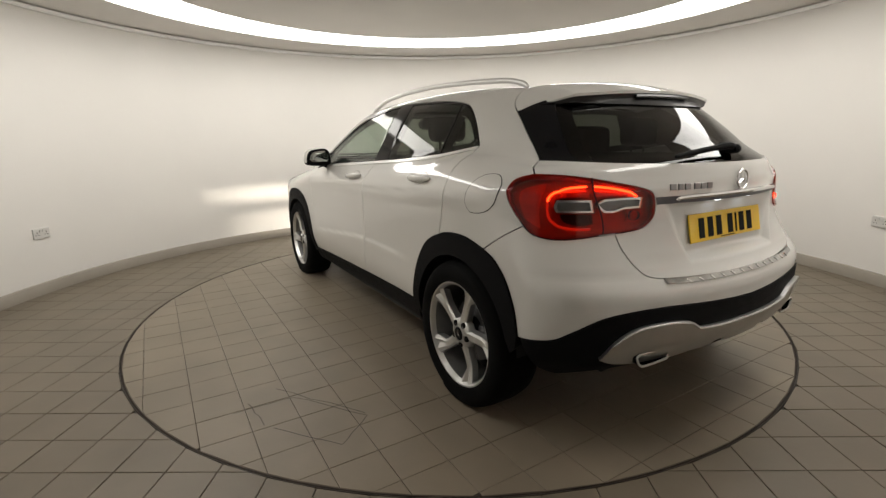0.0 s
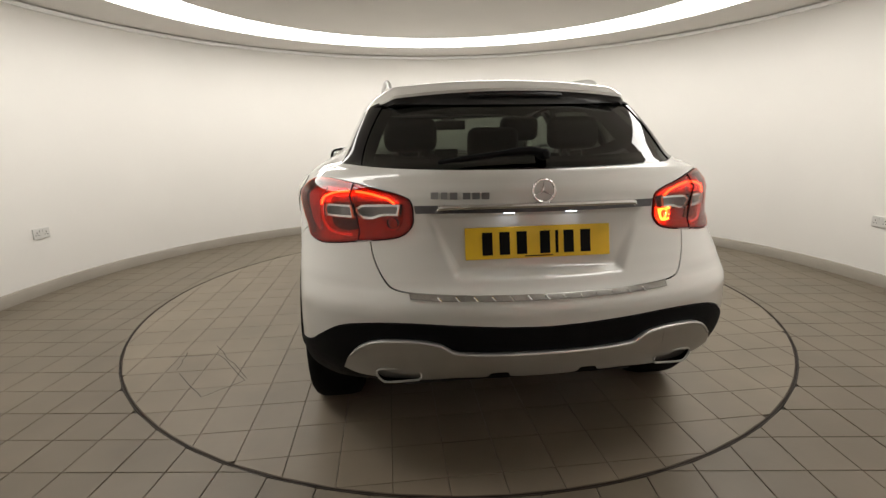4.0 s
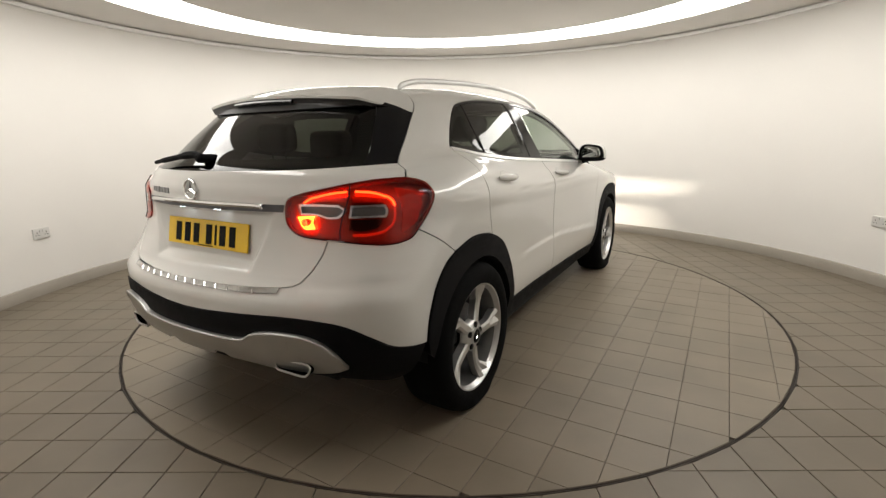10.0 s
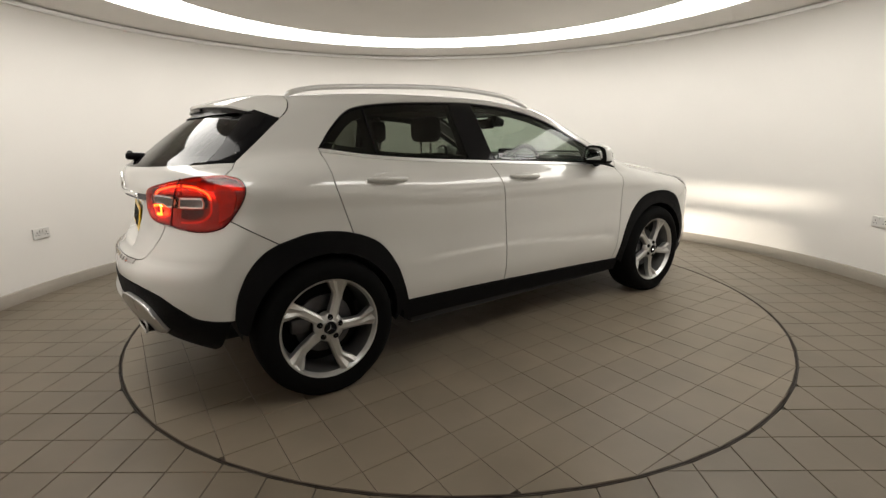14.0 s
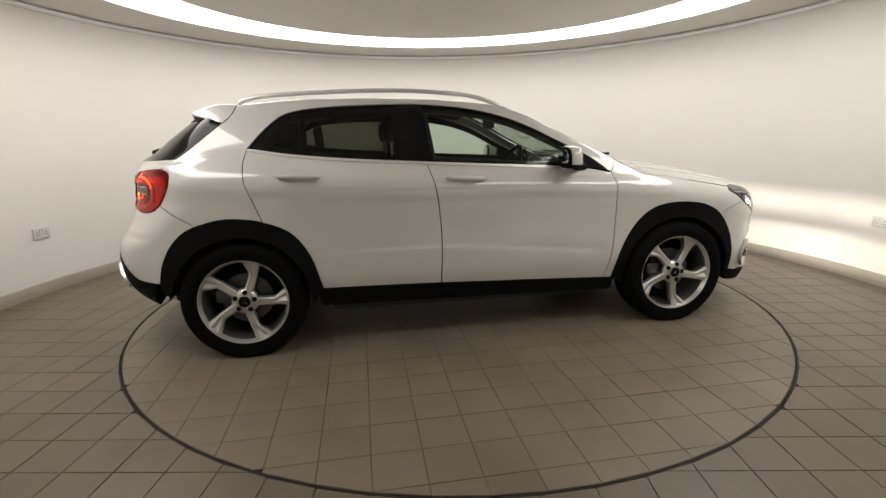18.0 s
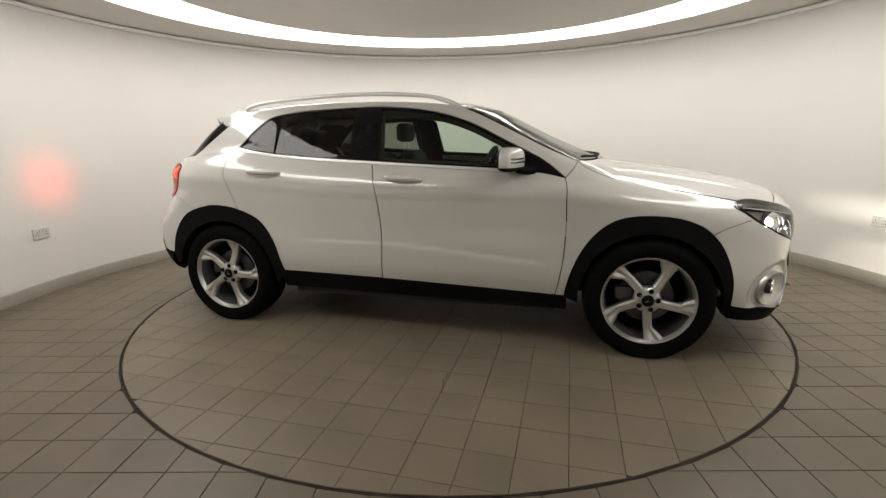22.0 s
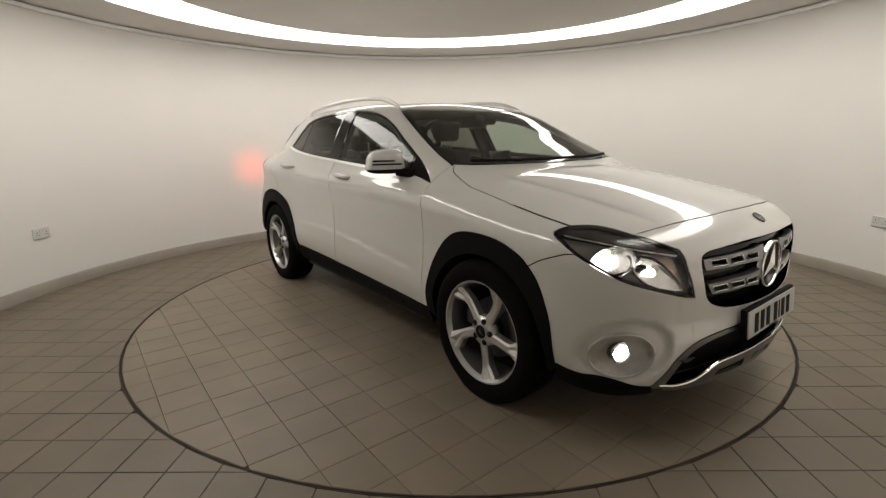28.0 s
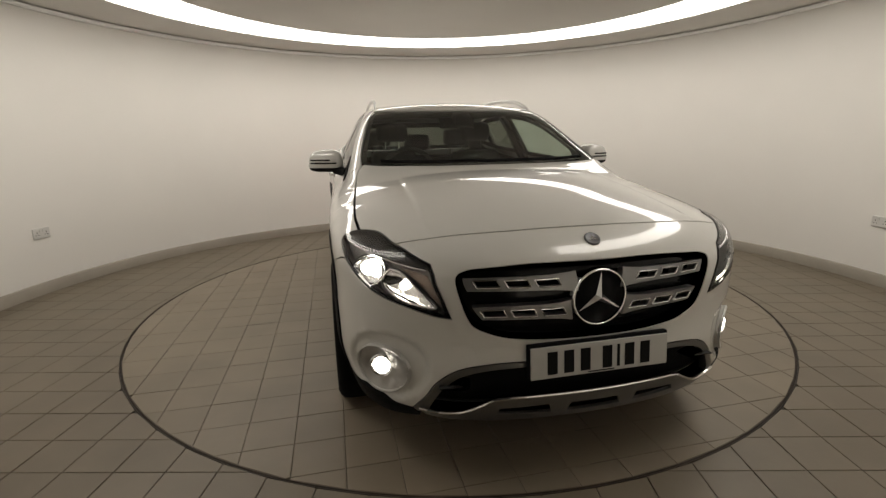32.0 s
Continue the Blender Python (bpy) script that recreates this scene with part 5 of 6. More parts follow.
c0 = wrap("nose", [(radians(54.6), 0.765)])[0]
panel("reflector_bowl", "nose", bowl_out, lamp_silver, head, "silver reflector bowl", lift=-0.012, depth=0.004, step=0.012, carve=dish(c0 - 0.012 * slope(c0[None])[0], 0.050))
pair_part("bowl_rim", *tube(np.vstack([ellipse("nose", 54.6, 0.765, 5.1, 0.055, -20) - 0.010 * slope(ellipse("nose", 54.6, 0.765, 5.1, 0.055, -20))]), 0.004, 6, closed=True), lamp_silver, head, "silver ring")
beam_mouth = unwrap("nose", np.array([[3.34, 0.690, 0.742]]))[0]
beam_hole = ellipse("nose", math.degrees(beam_mouth[0]), beam_mouth[1], 3.6, 0.018, 0, 20)
panel("reflector_bowl", "nose", inner, lamp_silver, head, "silver faceted reflector", holes=(beam_hole,), lift=-0.020, depth=0.01, step=0.012, carve=dish(wrap("nose", [(radians(44.5), 0.715)])[0], 0.035))
pair_part("day_light", *tube(on_body("nose", [(48.4, 0.786), (50.0, 0.748), (48.4, 0.706), (45.2, 0.676), (41.0, 0.658), (38.0, 0.652)], -0.012), 0.0055, 6), lamp_silver, head, "clear day-light bar")
pair_part("day_light", *tube(on_body("nose", [(48.2, 0.782), (45.5, 0.770), (42.6, 0.735), (39.6, 0.688), (37.9, 0.655)], -0.012), 0.0040, 6), lamp_silver, head, "clear day-light bar")
# pinkish grey reflector beside the inner bowl
panel("side_reflector", "nose", loop(crv("nose", [(46.8, 0.795), (43.0, 0.786), (40.0, 0.772)]), crv("nose", [(40.0, 0.772), (38.6, 0.725), (36.2, 0.650)]), crv("nose", [(36.2, 0.650), (39.4, 0.690), (43.2, 0.752), (46.8, 0.795)])), pink_grey, head, "pinkish grey inner reflector", lift=-0.030, depth=0.005)
panel("side_reflector", "nose", loop(crv("nose", [(52.0, 0.800), (48.9, 0.792)]), crv("nose", [(48.9, 0.792), (50.6, 0.748), (49.6, 0.712)]), crv("nose", [(49.6, 0.712), (52.4, 0.722)]), crv("nose", [(52.4, 0.722), (51.0, 0.765), (52.0, 0.800)])), alloy_dark, head, "grey lamp divider", lift=-0.018, depth=0.005)
bulb_glow = material("bulb_glow", (0.9, 0.9, 0.9), 0.4, vary=0.0, glow=(1.0, 0.93, 0.80, 60.0))
shade_black = material("shade_black", (0.001, 0.001, 0.001), 0.95, vary=0.1, spec=0.0)
beam_white = material("beam_glow", (0.9, 0.9, 0.9), 0.4, vary=0.0, glow=(1.0, 0.90, 0.76, 36000.0))
for side in (0, 1):
    sg = 1 - 2 * side
    bm = bmesh.new()
    bmesh.ops.create_uvsphere(bm, u_segments=12, v_segments=8, radius=0.027, matrix=Matrix.Translation((c0[0] - 0.040, sg * (c0[1] - 0.012), c0[2])))
    part("bulb", bm, lamp_white, head[side], "lit headlight bulb")
    q0 = wrap("nose", [(radians(44.8), 0.722)])[0]
    bm = bmesh.new()
    bmesh.ops.create_uvsphere(bm, u_segments=10, v_segments=7, radius=0.015, matrix=Matrix.Translation((q0[0] - 0.034, sg * (q0[1] - 0.008), q0[2])))
    part("bulb", bm, bulb_glow, head[side], "lit headlight bulb")


def slot_beam(x, y, z, w, h, depth, lamp_w, lamp_h, mat, parent, pitch):
    """An added glowing strip at the bottom of a flat dark slot: a wide, low beam."""
    m = Matrix.Translation((x, y, z)) @ Matrix.Rotation(radians(pitch), 4, "Y")
    bm = bmesh.new()
    bmesh.ops.create_grid(bm, x_segments=1, y_segments=1, size=0.5, matrix=m @ Matrix.Translation((-depth, 0, 0)) @ Matrix.Rotation(radians(90), 4, "Y") @ Matrix.Diagonal((lamp_h, lamp_w, 1, 1)))
    part("bulb", bm, mat, parent, "added glowing source of a lamp beam", smooth=False)
    v = []
    for d, k in ((0.0, 1.0), (-depth - 0.003, 0.55)):
        v += [tuple(m @ Vector((d, sy * w / 2 * k, sz * h / 2))) for sy, sz in ((-1, -1), (1, -1), (1, 1), (-1, 1))]
    f = [(0, 1, 5, 4), (1, 2, 6, 5), (2, 3, 7, 6), (3, 0, 4, 7), (4, 5, 6, 7)]
    solid_part("beam_slot", v, f, shade_black, parent, "dark slot that shapes the added beam", smooth=False)


for side in (0, 1):
    sg = 1 - 2 * side
    # added beam strip in the lamp, apart from its visible bulbs
    slot_beam(3.366, sg * 0.690, 0.738, 0.060, 0.0070, 0.050, 0.034, 0.0050, beam_white, head[side], 7.0)

# ---- front fog lamps ----
for side in (0, 1):
    sg = 1 - 2 * side
    ring = fog_l * [1, sg, 1]
    fc = wrap("nose", [(radians(51.4), 0.414)])[0]
    bez = one("fog_lamp", "nose", fog_l, silver, front_bumper, side == 1, "lit round fog lamp in a silver bezel", lift=-0.006, depth=0.012, gap=0.001,
              carve=dish(wrap("nose", [(radians(51.5), 0.404)])[0], 0.035), step=0.014)
    solid_part("bezel_ring", *tube(fog_l * [1, sg, 1] + [0.0, 0, 0], 0.005, 6, closed=True), silver, bez, "silver bezel")
    fc = wrap("nose", [(radians(51.4), 0.414)])[0]
    m = Matrix.Translation((fc[0] - 0.012, sg * (fc[1] - 0.010), fc[2])) @ Matrix.Rotation(radians(sg * 22), 4, "Z") @ Matrix.Rotation(radians(90), 4, "Y")
    bm = bmesh.new()
    bmesh.ops.create_circle(bm, cap_ends=True, segments=28, radius=0.037, matrix=m)
    part("fog_lens", bm, fog_white, bez, "glowing white fog lens", smooth=False)
    v, f = tube([tuple(m @ Vector((0.039 * math.cos(a), 0.039 * math.sin(a), 0.0))) for a in np.linspace(0, 2 * math.pi, 28, endpoint=False)], 0.006, 6, closed=True)
    solid_part("fog_ring", v, f, chrome, bez, "chrome ring")
    v, f = tube([tuple(m @ Vector((0.0, 0.0, -0.05))), tuple(m @ Vector((0.0, 0.0, -0.001)))], 0.040, 20)
    solid_part("fog_body", v, f, dark_metal, bez, "grey lamp body")
    # source of the fog beam, added out of sight in the air intake
    low = wrap("nose", [(radians(35.0), 0.368)])[0]
    slot_beam(low[0] - 0.012, sg * low[1], low[2], 0.066, 0.0100, 0.042, 0.040, 0.0036, beam_white, front_bumper, 7.5)
    part("beam_hood", block((0.026, 0.080, 0.003), 0, 1, Matrix.Translation((low[0] + 0.001, sg * low[1], low[2] + 0.0075))), lining, front_bumper, "black hood added to hide the beam strip", smooth=False)


# ---- front trim ----
grille = panel("grille", "ahead", grille_hole, black_gloss, front_bumper, "black radiator grille with two silver bars", pair=False, lift=-0.055, depth=-0.053, gap=0.0)


def quad(kind, pts):
    return loop(crv(kind, [*pts, pts[0]], 4, False))


def louvre(z, y_in, y_out, tip_top, tip_low, h, slots):
    out = loop(crv("ahead", [(y_in, z + h * 1.45), (0.17, z + h * 1.08), (0.3, z + h - 0.002), (tip_top, z + h * 0.75)]), crv("ahead", [(tip_top, z + h * 0.75), ((tip_top + tip_low) / 2 + 0.004, z), (tip_low, z - h)]),
               crv("ahead", [(tip_low, z - h), (0.3, z - h), (0.17, z - h * 1.05), (y_in - 0.01, z - h * 1.35)]), crv("ahead", [(y_in - 0.01, z - h * 1.35), (y_in, z + h * 1.45)]))
    holes = [quad("ahead", [(a, z + 0.010), (b, z + 0.012), (b - 0.013, z - 0.014), (a - 0.015, z - 0.015)]) for a, b in slots]
    bars = panel("grille_bar", "ahead", out, bar_grey, grille, "silver slotted grille bar", holes=holes, lift=-0.012, depth=0.030, gap=0.0, step=0.02)
    for hl in holes:
        pair_part("slot_trim", *tube(hl - [0.010, 0, 0], 0.0022, 5, closed=True), chrome, grille, "bright slot edge")


louvre(0.744, 0.090, 0.46, 0.468, 0.455, 0.026, [(0.436, 0.357), (0.333, 0.256), (0.233, 0.152)])
louvre(0.641, 0.105, 0.43, 0.438, 0.405, 0.026, [(0.412, 0.334), (0.312, 0.232), (0.209, 0.131)])
STAR = Vector((3.548, 0.0, 0.680))
v, f = lathe([(0.001, 0.0), (0.094, 0.0), (0.098, -0.020)], 40)
tilt = Matrix.Translation(OFF + STAR) @ Matrix.Rotation(radians(-90), 4, "Z")
badge = put("badge", mesh_from("badge", v, f), badge_black, grille, "large round chrome badge on black disc", tilt)
big_ring = mesh_from("badge_ring", *lathe([(0.093, 0.0), (0.0935, 0.008), (0.096, 0.011), (0.099, 0.010), (0.1015, 0.006), (0.104, -0.012)], 56))
put("badge_ring", big_ring, chrome, badge)
put("badge_arm", star_mesh("badge_arm", 0.091, 0.016, 0.13), chrome, badge, m=Matrix.Translation((0, 0.004, 0)))
bb = wrap("ahead", [(0.0, 0.868)])[0]
bn = slope(bb[None])[0]
bm4 = Matrix.Translation(OFF + Vector(bb) + Vector(bn) * 0.002) @ Vector(bn).to_track_quat("Y", "Z").to_matrix().to_4x4()
small = put("bonnet_badge", mesh_from("bonnet_badge", *lathe([(0.001, 0.002), (0.022, 0.002), (0.026, 0.004), (0.028, 0.003), (0.029, -0.002)], 28)), dark_metal, bonnet, "small round badge on the bonnet", bm4)
put("badge_arm", star_mesh("badge_arm", 0.019, 0.003), chrome, small, m=Matrix.Translation((0, 0.003, 0)))

# black tube laid along the seam for the shade in it
seam = np.vstack([on_body("top", [(2.80, 0.772), (2.95, 0.778), (3.085, 0.772)], -0.0008), lamp_f_up[lamp_f_up[:, 0] > 3.10][:1]])
pair_part("shut_line", *tube(seam, 0.0022, 6), badge_black, bonnet, "dark gap between bonnet and wing")
# openings that let the added fog beams out of the intake
beam_gap = ellipse("nose", 35.0, 0.367, 4.2, 0.013, 0, 20)
intake = panel("air_intake", "nose", both(np.vstack([intake_up[::-1], crv("nose", [(44.0, 0.270), (40.0, 0.262), (34.0, 0.258)]), crv("nose", [(34, 0.258), (17, 0.262), (0, 0.262)])])), black_plastic, front_bumper, "black lower air intake", pair=False, holes=(beam_gap, beam_gap * [1, -1, 1]), lift=-0.060, depth=-0.058, gap=0.0)
panel("intake_frame", "nose", both(np.vstack([intake_up[::-1], crv("nose", [(44.0, 0.270), (43.0, 0.255), (40.6, 0.262)]), crv("nose", [(40.6, 0.262), (38.4, 0.320), (36.0, 0.370), (32.3, 0.412), (26.3, 0.436), (17.5, 0.447), (8.0, 0.452), (0.0, 0.453)])])),
      diffuser_grey, front_bumper, "grey frame of the air intake", pair=False, lift=0.002, depth=0.03, gap=0.002, step=0.02)
skid_up = crv("nose", [(42.5, 0.278), (40.5, 0.272), (37.5, 0.264), (33.0, 0.270), (28.5, 0.300), (24.5, 0.328), (17.0, 0.336), (8.0, 0.340), (0.0, 0.341)])
skid_low = crv("nose", [(0.0, 0.245), (10.0, 0.243), (20.0, 0.238), (28.0, 0.235), (36.0, 0.240), (40.5, 0.252), (42.5, 0.278)])
slots = []
for a0, a1, t0, t1 in ((-6.5, 6.5, 1.0, 1.0), (12.0, 24.0, 1.0, 0.985)):
    slots.append(loop(crv("nose", [(a0, 0.304), (a1, 0.302 if a1 < 10 else 0.292)]), crv("nose", [(a1, 0.302 if a1 < 10 else 0.292), (a1 + 1.0, 0.270)]), crv("nose", [(a1 + 1.0, 0.270), (a0 - (1.0 if a0 < 0 else 0.5), 0.270)]), crv("nose", [(a0 - (1.0 if a0 < 0 else 0.5), 0.270), (a0, 0.304)])))
skid = panel("skid_bar", "nose", both(np.vstack([skid_up[::-1], skid_low[::-1]])), diffuser_grey, front_bumper, "silver skid bar with three slots", pair=False, holes=(slots[0], slots[1], slots[1] * [1, -1, 1]), lift=0.010, depth=0.012, gap=0.0, step=0.018)
for sl in (slots[0], slots[1], slots[1] * [1, -1, 1]):
    panel("slot_back", "nose", sl, lining, skid, "dark back of a slot", pair=False, lift=-0.022, depth=0, gap=-0.010)
pair_part("skid_edge", *tube(on_body("nose", [(42.3, 0.279), (40.5, 0.274), (37.5, 0.267), (33.0, 0.273), (28.5, 0.302), (24.5, 0.330), (17.0, 0.338), (8.0, 0.342), (0.0, 0.343)], 0.008), 0.006, 8), chrome, skid, "bright upper edge")
panel("front_lip", "nose", loop(lip_f, crv("nose", [(44, 0.270), (43, 0.235)]), crv("nose", [(43, 0.235), (52, 0.225), (60, 0.232), (66.8, 0.250)]), crv("nose", [(66.8, 0.250), (66.5, 0.325)])), black_plastic, front_bumper, "black lower lip", lift=0.003, depth=0.05, gap=0.0)
tow = loop(crv("nose", [(34.0, 0.452), (34.6, 0.522)]), crv("nose", [(34.6, 0.522), (32.0, 0.526), (30.0, 0.520)]), crv("nose", [(30.0, 0.520), (29.2, 0.458), (34.0, 0.452)]))
one("tow_cover", "nose", tow, paint, front_bumper, True, "small square tow-eye cover", lift=0.0015, depth=0.006, gap=0.0)


# ---- number plates: characters shown as plain bars ----
def number_plate(name, m, face, label, parent, tint):
    bm = block((0.520, 0.006, 0.111), 0.3, 1)
    plate = part(name, bm, face, parent, label, m=m, shift=False)
    x = -0.1945
    for w in (0.050, 0.050, 0.014, 0.050, None, 0.050, 0.050, 0.050):
        if w is None:
            x += 0.022
            continue
        part("plate_bar", block((w - min(0.016, w * 0.28), 0.002, 0.079), 0, 1, Matrix.Translation((x + w / 2, 0.0042, -0.002))), plate_ink, plate, "black bar in place of a character", smooth=False, shift=False)
        x += w + 0.011
    part("plate_note", block((0.10, 0.001, 0.004), 0, 1, Matrix.Translation((0.0, 0.0038, -0.0485))), plate_ink, plate, "", smooth=False, shift=False)
    return plate


front_m = Matrix.Translation(OFF + Vector((3.584, 0.0, 0.475))) @ Matrix.Rotation(radians(-90), 4, "Z") @ Matrix.Rotation(radians(5), 4, "X")
holder = part("plate_holder", block((0.532, 0.020, 0.120), 0.15, 2), black_plastic, front_bumper, "black number plate holder", m=front_m @ Matrix.Translation((0, -0.016, 0.004)), shift=False)
number_plate("front_plate", front_m, plate_white, "white number plate with black characters", front_bumper, 0)
rear_m = Matrix.Translation(OFF + Vector((-0.684, 0.0, 0.859))) @ Matrix.Rotation(radians(90), 4, "Z") @ Matrix.Rotation(radians(11), 4, "X")
number_plate("rear_plate", rear_m, plate_yellow, "yellow number plate with black characters", tailgate, 0)

# ---- rear trim ----
bar = on_body("back", [(0.350, 0.978), (0.335, 0.986), (0.25, 0.990), (0.12, 0.992), (0.0, 0.993), (-0.12, 0.992), (-0.25, 0.990), (-0.335, 0.986), (-0.350, 0.978)], 0.008)
solid_part("chrome_bar", *tube(bar, [0.006] * 4 + [0.011] * (len(bar) - 8) + [0.006] * 4, 8, 0.9), chrome, tailgate, "chrome bar above the number plate")
panel("grip_panel", "back", both(np.vstack([crv("back", [(0.0, 0.997), (0.30, 0.995), (0.43, 0.993)]), crv("back", [(0.43, 0.993), (0.425, 0.966)]), crv("back", [(0.425, 0.966), (0.30, 0.968), (0.0, 0.970)])])), dark_metal, tailgate, "dark grip strip", pair=False, lift=0.003, depth=0.012, gap=0.0)
for y in (-0.11, 0.11):
    part("plate_light", block((0.018, 0.036, 0.006), 0.2, 1, Matrix.Translation((-0.692, y, 0.9672))), plate_lamp, tailgate, "lit number plate light", smooth=False)
sb = wrap("back", [(0.0, 1.040)])[0]
sn = slope(sb[None])[0]
sm = Matrix.Translation(OFF + Vector(sb) + Vector(sn) * 0.003) @ Vector(sn).to_track_quat("Y", "Z").to_matrix().to_4x4()
rbadge = put("rear_badge", mesh_from("rear_badge", *lathe([(0.0335, 0.0), (0.034, 0.006), (0.038, 0.008), (0.041, 0.006), (0.042, 0.0)], 40)), chrome, tailgate, "round chrome badge", sm)
put("badge_arm", star_mesh("badge_arm", 0.036, 0.007, 0.12), chrome, rbadge)
for y, w in ((0.360, 0.026), (0.328, 0.022), (0.297, 0.026), (0.255, 0.026), (0.224, 0.026), (0.193, 0.026)):
    q = wrap("back", [(y, 1.027)])[0]
    nq = slope(q[None])[0]
    part("name_bar", block((w, 0.006, 0.023), 0.2, 1), bar_grey, tailgate, "chrome bar in place of a letter", smooth=False,
         m=Matrix.Translation(OFF + Vector(q) + Vector(nq) * 0.002) @ Vector(nq).to_track_quat("Y", "Z").to_matrix().to_4x4(), shift=False)
step_out = both(np.vstack([crv("back", [(0.0, 0.698), (0.25, 0.699), (0.40, 0.702), (0.458, 0.707)]), crv("back", [(0.458, 0.707), (0.456, 0.690)]), crv("back", [(0.456, 0.690), (0.30, 0.684), (0.0, 0.682)])]))
step = panel("step_guard", "back", step_out, step_steel, rear_bumper, "bright metal step guard with raised ribs", pair=False, lift=0.006, depth=0.006, gap=0.0, step=0.015)
for i in range(13):
    y = -0.36 + 0.06 * i
    q = wrap("back", [(y - 0.006, 0.685), (y + 0.006, 0.697)]) + [-0.007, 0, 0.001]
    solid_part("step_rib", *tube(q, 0.0035, 6), chrome, step, "raised rib")

skid_r_top = crv("back", [(0.0, 0.507), (0.20, 0.508), (0.305, 0.514), (0.335, 0.528), (0.37, 0.545), (0.45, 0.556), (0.56, 0.552), (0.625, 0.528), (0.668, 0.482), (0.690, 0.430)])
skid_r_low = crv("back", [(0.690, 0.430), (0.63, 0.408), (0.50, 0.396), (0.40, 0.400), (0.30, 0.412), (0.205, 0.415), (0.185, 0.432), (0.130, 0.434), (0.11, 0.415), (0.0, 0.413)])
rear_skid = panel("skid_plate", "back", both(np.vstack([skid_r_top, skid_r_low])), rear_skid_silver, rear_bumper, "silver rear skid plate", pair=False, lift=0.018, depth=0.03, gap=0.0, step=0.02)
solid_part("skid_edge", *tube(np.vstack([on_body("back", [(0.66, 0.486), (0.620, 0.526), (0.56, 0.548), (0.45, 0.552), (0.37, 0.541), (0.335, 0.524), (0.305, 0.510), (0.20, 0.504), (0.0, 0.503)], 0.018)[:-1],
                                         (on_body("back", [(0.66, 0.486), (0.620, 0.526), (0.56, 0.548), (0.45, 0.552), (0.37, 0.541), (0.335, 0.524), (0.305, 0.510), (0.20, 0.504), (0.0, 0.503)], 0.018) * [1, -1, 1])[::-1]]), 0.0055, 8), silver, rear_skid, "rounded upper edge")
sq = loop(crv("back", [(0.435, 0.548), (0.505, 0.548)], 3), crv("back", [(0.505, 0.548), (0.505, 0.492)], 3), crv("back", [(0.505, 0.492), (0.435, 0.492)], 3), crv("back", [(0.435, 0.492), (0.435, 0.548)], 3))
one("tow_cover", "back", sq, rear_skid_silver, rear_bumper, True, "square tow-eye cover", lift=0.0195, depth=0.003, gap=0.0)
pipe = flow(np.array([(0.425, 0.398), (0.415, 0.412), (0.440, 0.436), (0.560, 0.440), (0.588, 0.434), (0.592, 0.420), (0.572, 0.396), (0.54, 0.390), (0.425, 0.398)]), 5)
pts = np.stack([np.full(len(pipe), -0.742) - 0.12 * (0.5 - np.abs(pipe[:, 0])), 0.505 + 0.86 * (pipe[:, 0] - 0.505), pipe[:, 1]], 1)[:-1]
pipes = pair_part("exhaust_tip", *tube(pts, 0.0042, 8, closed=True), silver, rear_bumper, "chrome exhaust tip")
v = [tuple(q + [d, 0, 0]) for d in (0.0, 0.09) for q in pts]
k = len(pts)
f = [(i, (i + 1) % k, k + (i + 1) % k, k + i) for i in range(k)] + [tuple(range(k, 2 * k))]
pair_part("exhaust_inside", v, f, black_gloss, pipes, "dark inside of the exhaust", smooth=False)


# ---- inside of the car ----
panel("door_lining", "side", loop(crv("side", [(0.12, 1.165), (0.647, 1.098), (1.318, 1.058), (2.05, 1.015)]), crv("side", [(2.05, 1.015), (2.10, 0.40)], smooth=False), crv("side", [(2.10, 0.40), (0.5, 0.42), (0.15, 0.80), (0.12, 1.165)], smooth=False)),
      lining, car, "black door lining", lift=-0.055, depth=0.0, step=0.06)
panel("pillar_lining", "side", loop(crv("side", [(0.05, 1.40), (0.25, 1.35), (0.08, 1.18), (0.06, 1.0)]), crv("side", [(0.06, 1.0), (-0.30, 1.0), (-0.33, 1.13), (-0.06, 1.33), (0.05, 1.40)])), lining, car, "dark pillar lining", lift=-0.035, depth=0, step=0.05)
panel("pillar_lining", "side", loop(crv("side", [(0.93, 1.42), (1.06, 1.42)]), crv("side", [(1.06, 1.42), (1.12, 1.05)]), crv("side", [(1.12, 1.05), (0.94, 1.05)]), crv("side", [(0.94, 1.05), (0.93, 1.42)])), lining, car, "dark pillar lining", lift=-0.03, depth=0.02, step=0.05)
panel("headliner", "ring", loop(crv("ring", [(1.55, 38), (1.60, 60), (1.65, 90)]), crv("ring", [(1.65, 90), (0.0, 90)]), crv("ring", [(0.0, 90), (0.02, 60), (0.10, 42)]), crv("ring", [(0.10, 42), (0.6, 39.5), (1.1, 39.5), (1.55, 38)])), headliner, car, "grey roof lining", lift=-0.035, depth=0, step=0.06)
cabin = part("cabin_floor", block((2.5, 1.45, 0.06), 0.1, 1, Matrix.Translation((0.95, 0, 0.36))), lining, car, "black carpet", smooth=False)
part("luggage_cover", block((0.62, 1.20, 0.03), 0.2, 1, Matrix.Translation((-0.22, 0, 1.02))), lining, car, "black luggage cover")


